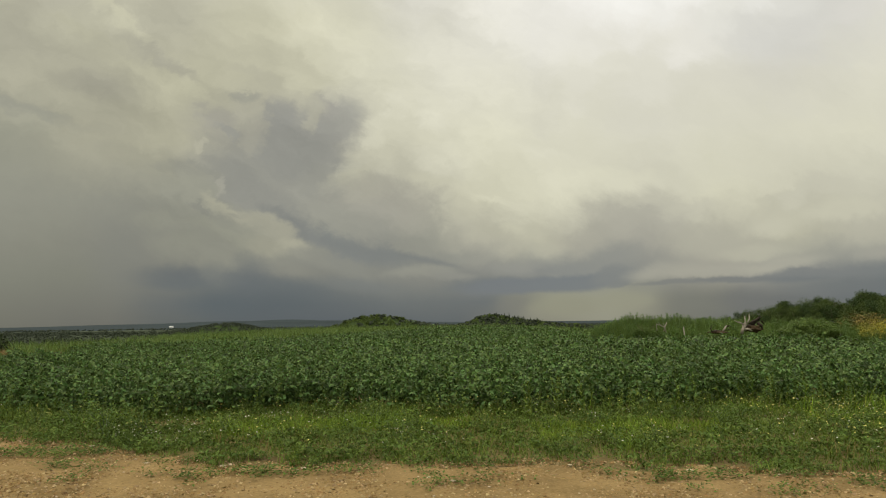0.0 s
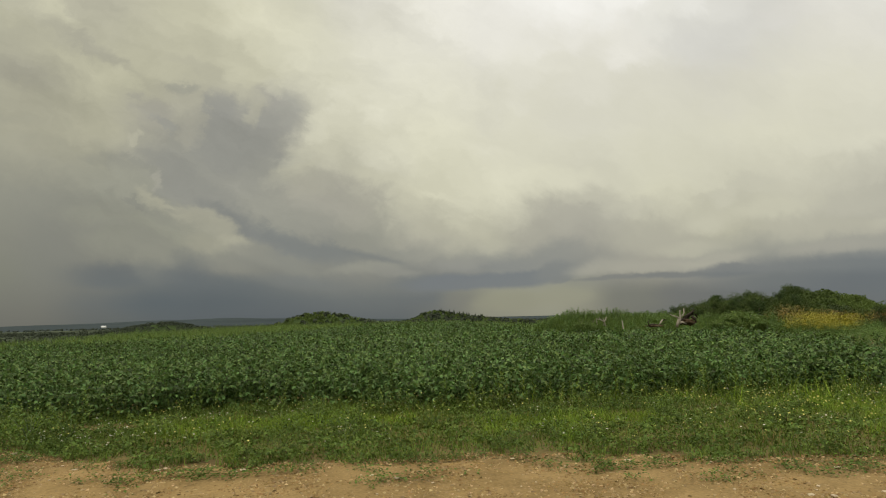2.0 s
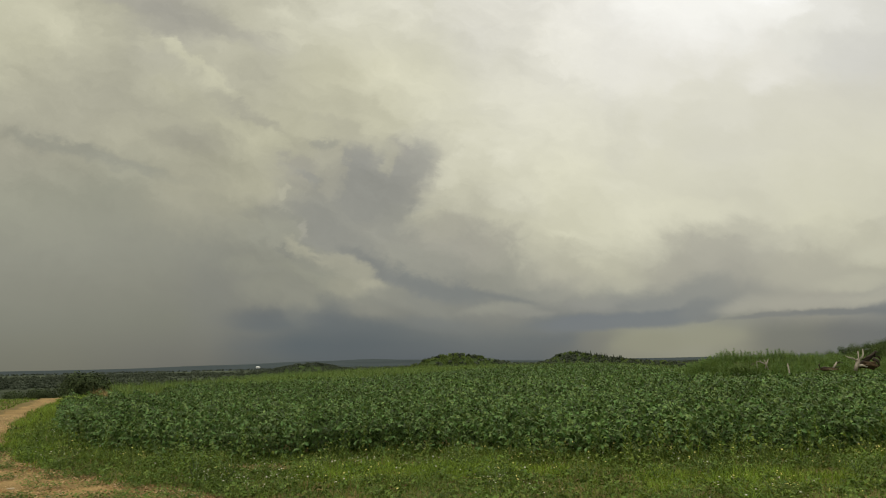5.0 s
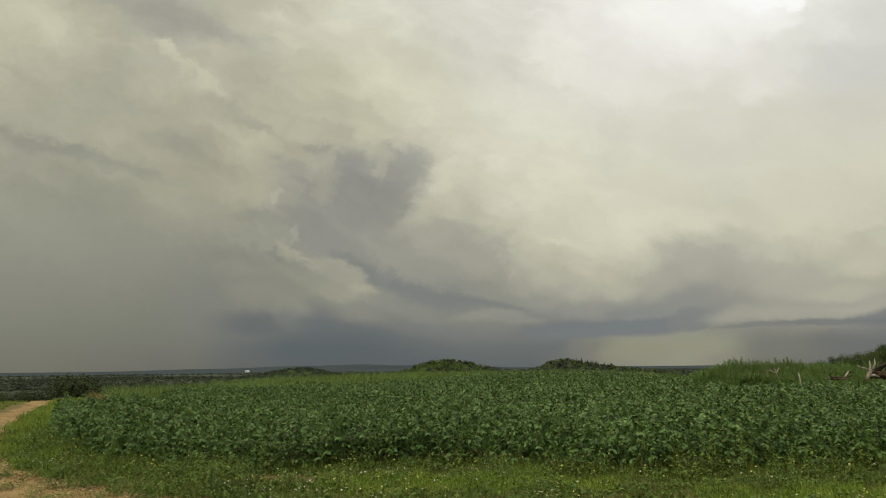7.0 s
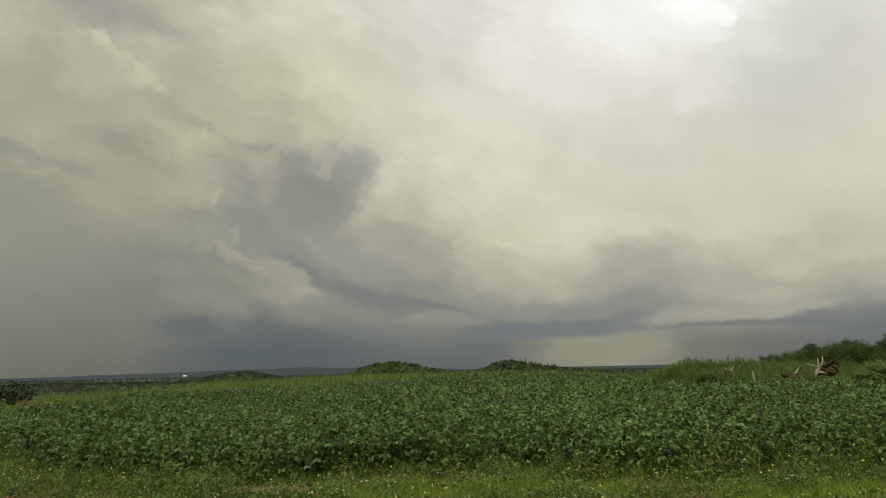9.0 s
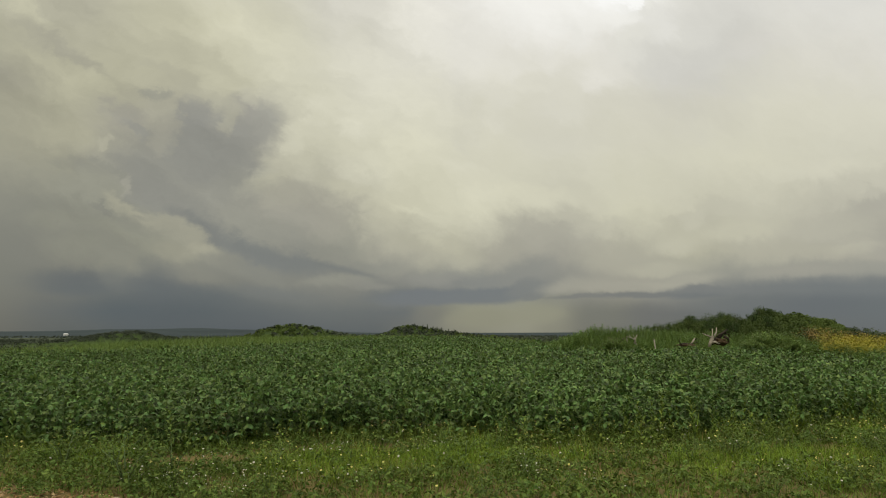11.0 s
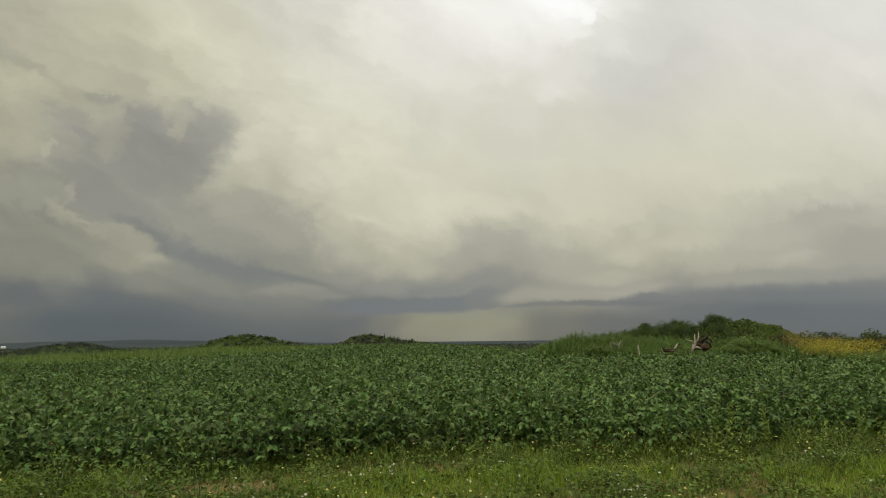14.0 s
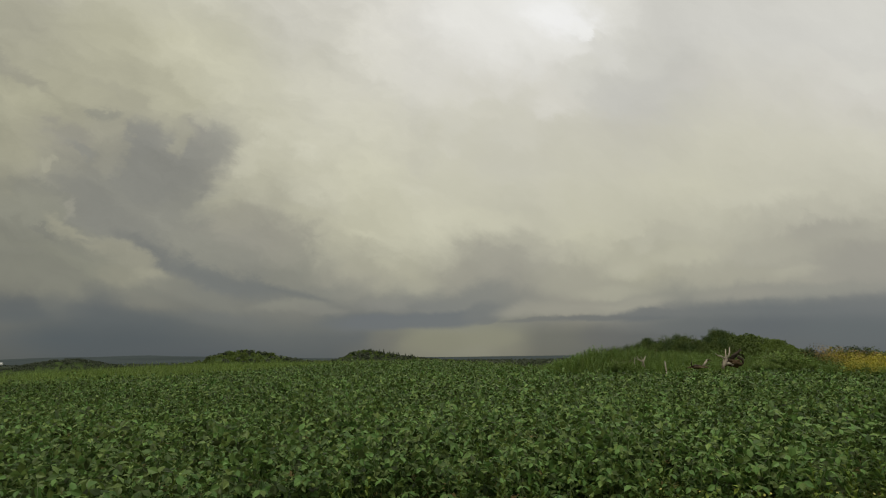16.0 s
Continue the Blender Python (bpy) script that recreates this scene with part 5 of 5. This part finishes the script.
bush = leafy_bush("low leafy weed bush with yellow-green leaves on the mound", 1.9, 0.75, 130, M_TALL)
bush.matrix_basis = pose(9.9, 36.0, at_ground(9.9, 36.0) + 0.75)

# ---------------------------------------------------------------- goldenrod and scrub beyond the crop
def plume():
    """A stalk with leaves and an arching plume of bloom; the bloom is a shape of its own."""
    v, f = np.array(LEAFLET_FAR[0], float), np.array(LEAFLET_FAR[1])
    V, F = [], []
    for k in range(44):
        r = turns(np.array([2.4 * k]), np.array([rng.uniform(-0.2, 0.9)]), np.array([0.0]))[0]
        V.append(v * 0.058 @ r.T + np.array([rng.normal(0, 0.10), rng.normal(0, 0.10), 0.62 + 0.38 * k / 44]))
        F.append(f + 4 * k)
    return np.vstack(V), np.vstack(F)


def gold_keep(x, y):
    return ~in_soy(x, y) & (x > 16.4 + 0.2 * (y - 20)) & (x < 60)


def yellow_patch(x, y):
    return gold_keep(x, y) & ((off_line(x, y, [(20.2, 31.0), (21.2, 33.5), (23.6, 36.0)]) < 1.3 + 0.8 * wobbly(x, y, 0.9, 5.0)) | ((wobbly(x, y, 1.6, 2.5) > 1.25) & (x > 24)))


def rusty_patch(x, y):
    return gold_keep(x, y) & (off_line(x, y, [(21.8, 36.6), (24.0, 37.5), (27.8, 39), (31, 39)]) < 1.3 + 0.8 * wobbly(x, y, 1.1, 1.0)) | gold_keep(x, y) & (x > 25) & (wobbly(x, y, 1.7, 6.5) > 0.8)


for name, label, mat, per, lo, hi, where in (("goldenrod", "patch of yellow goldenrod in bloom at the field's end", M_GOLD, 6.5, 0.95, 1.5, yellow_patch), ("rusty_weeds", "rust-coloured seeding weeds behind the goldenrod", M_RUST, 3.6, 1.0, 1.6, rusty_patch)):
    x, y = sown((17, 48), (16, 50), per, where)
    n = len(x)
    tall = rng.uniform(lo, hi, n)
    me = scatter(name, plume(), np.stack([x, y, height(x, y) + mound_z(x, y)], 1), turns(rng.uniform(0, 6.3, n), rng.normal(0, 0.15, n), rng.normal(0, 0.15, n)), tall, mat)
    tagged(part(name, me), label, "wildflowers", kind="stuff")
x, y = sown((16, 44), (16, 52), 13, gold_keep)
n = len(x)
me = scatter("scrub_weeds", spiky(16), np.stack([x, y, height(x, y) + mound_z(x, y)], 1), turns(rng.uniform(0, 6.3, n), rng.normal(0, 0.15, n), rng.normal(0, 0.15, n)), (rng.uniform(0.4, 0.8, n) + 0.3 * smooth(y, 33, 40))[:, None] * np.array([[1.3, 1, 1]]), M_MOUND)
tagged(part("scrub_weeds", me), "rank green weeds at the field's end", "weeds", kind="stuff")


# ---------------------------------------------------------------- trees and shrubs
CARD = ([(-0.5, -0.3, 0.06), (0.2, -0.5, -0.05), (0.5, 0.3, 0.08), (-0.25, 0.5, -0.04)], [(0, 1, 2), (0, 2, 3)])


def tree(name, label, category, tall, wide, trunk, lobes, cards, size, mat, low=0.25):
    """A tree or shrub: tapered trunk with limbs, and a crown of many leaf clumps in uneven lobes."""
    base = new(name)
    lean = rng.normal(0, 0.03 * tall, 2)
    limbs = [[(0, 0, -0.3), (lean[0] * 0.4, lean[1] * 0.4, tall * 0.35), (lean[0], lean[1], tall * 0.8)]]
    centres = []
    for k in range(lobes):
        a = 2.4 * k + rng.uniform(-0.4, 0.4)
        h = low + (0.86 - low) * (k + 0.5) / lobes
        r = wide * 0.30 * math.sqrt(max(0.05, 1 - ((h - 0.45) / 0.6) ** 2)) * rng.uniform(0.7, 1.2)
        centres.append((r * math.cos(a) + lean[0] * h, r * math.sin(a) + lean[1] * h, h * tall, wide * rng.uniform(0.20, 0.33)))
    part("trunk", tube_mesh("trunk", limbs[0], (trunk, trunk * 0.7, trunk * 0.25), M_BARK, 6), base)
    for k in range(0, lobes, 2):
        c = centres[k]
        part("limb", tube_mesh("limb", [(lean[0] * 0.4, lean[1] * 0.4, c[2] * 0.55), (c[0] * 0.5, c[1] * 0.5, c[2] * 0.8), (c[0], c[1], c[2])], (trunk * 0.45, trunk * 0.3, trunk * 0.12), M_BARK, 5), base)
    which = rng.integers(0, lobes, cards)
    C = np.array(centres)[which]
    d = rng.normal(0, 1, (cards, 3))
    d /= np.linalg.norm(d, axis=1)[:, None]
    rad = C[:, 3] * (0.35 + 0.72 * rng.random(cards) ** 0.6)
    P = C[:, :3] + d * rad[:, None] * np.array([1, 1, 0.85])
    part("crown", scatter("crown", CARD, P, turns(np.arctan2(-d[:, 0], d[:, 1]) + rng.normal(0, 0.6, cards), np.arccos(np.clip(d[:, 2], -1, 1)) * -0.7 + rng.normal(0, 0.4, cards), rng.normal(0, 0.4, cards)), rng.uniform(0.6, 1.3, cards) * size, mat), base)
    return tagged(base, label, category)


def spruce(name, label, tall, wide, mat):
    base = new(name)
    part("trunk", tube_mesh("trunk", [(0, 0, -0.2), (0, 0, tall * 0.5), (0, 0, tall * 0.97)], (tall * 0.025, tall * 0.016, 0.02), M_BARK, 6), base)
    n = 320
    h = rng.random(n) ** 1.2
    a = rng.uniform(0, 6.3, n)
    r = wide * 0.5 * (1 - h) * rng.uniform(0.55, 1.05, n)
    P = np.stack([r * np.cos(a), r * np.sin(a), tall * (0.06 + 0.92 * h)], 1)
    part("crown", scatter("crown", CARD, P, turns(a - 1.57, rng.normal(-0.45, 0.2, n), rng.normal(0, 0.2, n)), np.stack([(0.5 + 0.9 * (1 - h)) * wide * 0.28] * 3, 1), mat), base)
    return tagged(base, label, "tree")


def plant_all(kinds, places, group):
    """Sets the kinds by turns at places (x, y, scale)."""
    for o in kinds:
        tagged(o, group=group)
    for i, (px, py, s) in enumerate(places):
        m = pose(px, py, at_ground(px, py) - 0.1, 0, 0, rng.uniform(0, 360)) @ Matrix.Scale(s, 4)
        if i < len(kinds):
            kinds[i].matrix_basis = m
        else:
            copy_thing(kinds[i % len(kinds)], m).matrix_basis = m


BROAD = [tree("broadleaf_tree", "dark-green broadleaf tree with a rounded crown on a hill", "tree", 9.5 + k, 8.5 + k % 3, 0.22, 13, 2200, 0.42, M_TREE3 if k % 2 else M_TREE, 0.10) for k in range(5)]
places = []
for k in range(74):
    deg = 23.2 + 12.6 * rng.random()
    az = radians(deg)
    d = rng.uniform(292, 352)
    places.append((d * math.sin(az), 5 + d * math.cos(az), rng.uniform(0.58, 0.80) * (0.82 + 0.18 * smooth(deg, 23.2, 27)) * (1 - 0.5 * smooth(deg, 32, 37))))
plant_all(BROAD, places, "trees on the wooded hill")
SLOPE = [tree("shrub", "light-green shrub on the hill's slope", "shrub", 2.6, 4.2, 0.08, 8, 420, 0.42, M_TREE2 if k else M_TREE, 0.1) for k in range(3)]
places = []
for k in range(110):
    az = radians(rng.uniform(31, 43))
    d = rng.uniform(275, 345)
    places.append((d * math.sin(az), 5 + d * math.cos(az), rng.uniform(0.5, 1.2)))
plant_all(SLOPE, places, "shrubs on the hill's slope")
KNOLL = [tree("broadleaf_tree", "light-green tree in a copse on a far knoll", "tree", 7 + k, 7, 0.18, 9, 620, 0.6, M_TREE2 if k < 2 else M_TREE, 0.1) for k in range(3)]
places = [(-72 + rng.normal(0, 20), 715 + rng.uniform(-40, 30), rng.uniform(0.35, 0.68)) for k in range(64)]
places += [(-112 + rng.normal(0, 12), 690 + rng.uniform(-30, 30), rng.uniform(0.35, 0.6)) for k in range(14)]
plant_all(KNOLL, places, "trees on the far knoll")
DARKER = [tree("broadleaf_tree", "dark-green tree in dense woods on a far rise", "tree", 7 + k, 6.5, 0.18, 9, 620, 0.6, M_TREE3, 0.1) for k in range(2)]
places = [(rng.uniform(28, 100), 795 + rng.uniform(-40, 30), rng.uniform(0.38, 0.56)) for k in range(60)]
places += [(112 + rng.normal(0, 26), 815 + rng.uniform(-40, 40), rng.uniform(0.3, 0.48)) for k in range(26)]
plant_all(DARKER, places, "trees on the far rise")
RISE = [spruce("spruce", "small dark spruce among the woods of a far rise", 7 + 2 * k, 3.2, M_DARKLEAF) for k in range(2)]
plant_all(RISE, [(rng.uniform(62, 135), 770 + rng.uniform(-12, 25), rng.uniform(0.5, 0.85)) for k in range(34)], "spruces on the far rise")

# woods of the valley: each tree a loose heap of leaf clumps
n = 11000
az = np.radians(rng.uniform(-58, 50, n))
d = 640 * (1 + rng.random(n) ** 1.1 * 2.3)
keep = (az > -0.33) | (wobbly(d * np.sin(az), d * np.cos(az), 260.0, 2.0) > -0.15)
az, d = az[keep], d[keep]
X, Y = d * np.sin(az), d * np.cos(az)
X, Y = np.concatenate([X, rng.uniform(-140, 170, 500)]), np.concatenate([Y, rng.uniform(715, 830, 500)])
n = len(X)
heap_v, heap_f = [], []
for k in range(13):
    heap_v.append(0.42 * np.array(CARD[0]) @ turns(np.array([0.7 * k]), np.array([1.2 * k]), np.array([0.4 * k]))[0].T + np.array([0.34 * math.sin(k * 2.4), 0.34 * math.cos(k * 2.4), 0.15 + 0.075 * k]) * np.array([1 - 0.04 * k, 1 - 0.04 * k, 1]))
    heap_f.append(np.array(CARD[1]) + 4 * k)
fine_v, fine_f = [], []
for k in range(60):
    h = k / 59
    reach = 0.46 * math.sqrt(max(0.03, 1 - (h * 1.05 - 0.25) ** 2 * 1.6))
    fine_v.append(0.17 * np.array(CARD[0]) @ turns(np.array([0.7 * k]), np.array([1.2 * k]), np.array([0.4 * k]))[0].T + np.array([reach * math.sin(k * 2.4), reach * math.cos(k * 2.4), 0.12 + 0.95 * h]))
    fine_f.append(np.array(CARD[1]) + 4 * k)
FINE = (np.vstack(fine_v), np.vstack(fine_f))
a2, r2 = rng.uniform(0, 6.3, 260), 95 * np.sqrt(rng.random(260))
hx, hy = -370 + r2 * np.cos(a2), 1090 + r2 * np.sin(a2)
hm = scatter("hill_woods", FINE, np.stack([hx, hy, height(hx, hy) - 0.5], 1), turns(a2, 0 * a2, 0 * a2), rng.uniform(5, 8, 260)[:, None] * np.array([[1, 1, 0.6]]), M_HAZE_WOODS)
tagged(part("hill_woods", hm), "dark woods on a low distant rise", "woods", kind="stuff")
hx, hy = np.concatenate([rng.uniform(-140, 260, 260), rng.normal(-74, 30, 70), rng.normal(110, 40, 90)]), np.concatenate([rng.uniform(725, 785, 260), rng.uniform(660, 720, 70), rng.uniform(770, 860, 90)])
wide = rng.uniform(3, 5.5, len(hx))
hm = scatter("hill_woods", FINE, np.stack([hx, hy, height(hx, hy) - 0.4], 1), turns(rng.uniform(0, 6.3, len(hx)), 0 * hx, 0 * hx), np.stack([wide, wide, 0.7 * wide], 1), M_TREE2)
tagged(part("hill_woods", hm), "low green woods at the foot of the far knolls", "woods", kind="stuff")
for label, mat, lo, hi, count in (("dense dark-green undergrowth covering the hill", M_TREE, 23.0, 36.5, 680), ("light-green scrub on the hill's slope", M_TREE2, 33, 46, 900)):
    a2, r2 = np.radians(rng.uniform(lo, hi, count)), rng.uniform(270, 360, count)
    hx, hy = r2 * np.sin(a2), 5 + r2 * np.cos(a2)
    wide = rng.uniform(3, 6, count) * (1 if mat is M_TREE else 0.55)
    hm = scatter("hill_woods", FINE, np.stack([hx, hy, height(hx, hy) - 0.5], 1), turns(rng.uniform(0, 6.3, count), np.zeros(count), np.zeros(count)), np.stack([wide, wide, wide * 0.75], 1), mat)
    tagged(part("hill_woods", hm), label, "woods", kind="stuff")
me = scatter("far_woods", (np.vstack(heap_v), np.vstack(heap_f)), np.stack([X, Y, height(X, Y)], 1), turns(rng.uniform(0, 6.3, n), np.zeros(n), np.zeros(n)), np.stack([rng.uniform(4, 7, n)] * 2 + [rng.uniform(2.2, 3.8, n)], 1), M_HAZE_WOODS)
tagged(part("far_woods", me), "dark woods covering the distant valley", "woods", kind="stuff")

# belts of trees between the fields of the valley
for az0, az1, dist, count, mat in ((-44, -22, 700, 110, M_HAZE_WOODS), (-54, -19, 1300, 420, M_HAZE_WOODS)):
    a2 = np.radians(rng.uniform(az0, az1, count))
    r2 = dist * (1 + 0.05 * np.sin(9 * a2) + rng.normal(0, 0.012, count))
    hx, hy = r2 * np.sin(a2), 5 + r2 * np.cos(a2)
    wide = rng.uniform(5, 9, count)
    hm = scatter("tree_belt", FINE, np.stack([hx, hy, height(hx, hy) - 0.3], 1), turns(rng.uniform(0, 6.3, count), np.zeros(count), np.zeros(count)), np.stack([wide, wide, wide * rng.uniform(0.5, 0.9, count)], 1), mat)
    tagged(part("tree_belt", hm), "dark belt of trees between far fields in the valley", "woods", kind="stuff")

CON = [spruce("spruce", "small dark spruce in a distant row", 8 + 2 * k, 4 + k, M_DARKLEAF) for k in range(2)]
plant_all(CON, [(400 * math.sin(radians(a)), 400 * math.cos(radians(a)), s) for a, s in [(rng.uniform(-31, -20), rng.uniform(0.35, 0.8)) for k in range(34)]], "row of spruces beyond the field")

BUSH = [tree("bush", "dark-green rounded bush beyond the track", "bush", 4.6, 6.0, 0.12, 18, 10000, 0.24, M_DARKLEAF, 0.06) for k in range(2)]
plant_all(BUSH, [(-44.8, 63.6, 0.72), (-47.6, 65, 0.55), (-50.2, 64, 0.46), (-52.6, 63, 0.42), (-55.5, 62, 0.30), (-58.0, 61, 0.42), (-54.4, 53.0, 0.50), (-56.8, 52.0, 0.80), (-59.5, 52.6, 0.74), (-62.5, 56, 0.36), (-66, 58, 0.32), (-71, 60, 0.30), (-42, 68, 0.40), (-39.5, 70, 0.28)], "bushes beyond the track")
SCRUB = [tree("shrub", "dark shrub at the field's end", "shrub", 2.0, 2.2, 0.05, 9, 3000, 0.095, M_DARKLEAF if k else M_TREE, 0.06) for k in range(2)]
plant_all(SCRUB, [(19.2, 37.5, 0.85), (20.5, 38.2, 0.8), (28.4, 43.2, 0.95), (29.3, 42.6, 1.0), (30.1, 42, 0.9), (30.9, 41.2, 0.9), (31.5, 40.7, 1.0), (27.3, 44, 0.95), (26, 45, 0.9), (28.0, 36.5, 0.6), (29.5, 35.5, 0.6)], "shrubs at the field's end")
tall_shrub = tree("tall_shrub", "tall dark upright shrub at the field's end", "shrub", 3.3, 2.2, 0.06, 11, 6000, 0.10, M_DARKLEAF, 0.06)
tall_shrub.matrix_basis = pose(69.1, 73.4, at_ground(69.1, 73.4) - 0.05) @ Matrix.Scale(1.4, 4)

# ---------------------------------------------------------------- the far barn
barn = new("barn")
bx = bmesh.new()
bmesh.ops.create_cube(bx, size=1)
bmesh.ops.scale(bx, vec=(13, 9, 4), verts=bx.verts)
bmesh.ops.translate(bx, vec=(0, 0, 2), verts=bx.verts)
me = bpy.data.meshes.new("wall")
bx.to_mesh(me)
bx.free()
me.materials.append(M_BARNWALL)
part("wall", me, barn)
me = mesh_np("roof", [(-6.8, -4.9, 3.9), (6.8, -4.9, 3.9), (6.8, 0, 6.6), (-6.8, 0, 6.6), (-6.8, 4.9, 3.9), (6.8, 4.9, 3.9)], [(0, 1, 2, 3), (3, 2, 5, 4)], M_ROOF)
part("roof", me, barn)
barn.matrix_basis = pose(-0.426 * 1400, 1400, -4.0) @ Matrix.Scale(0.62, 4)
tagged(barn, "white metal-roofed barn far off in the valley", "barn")
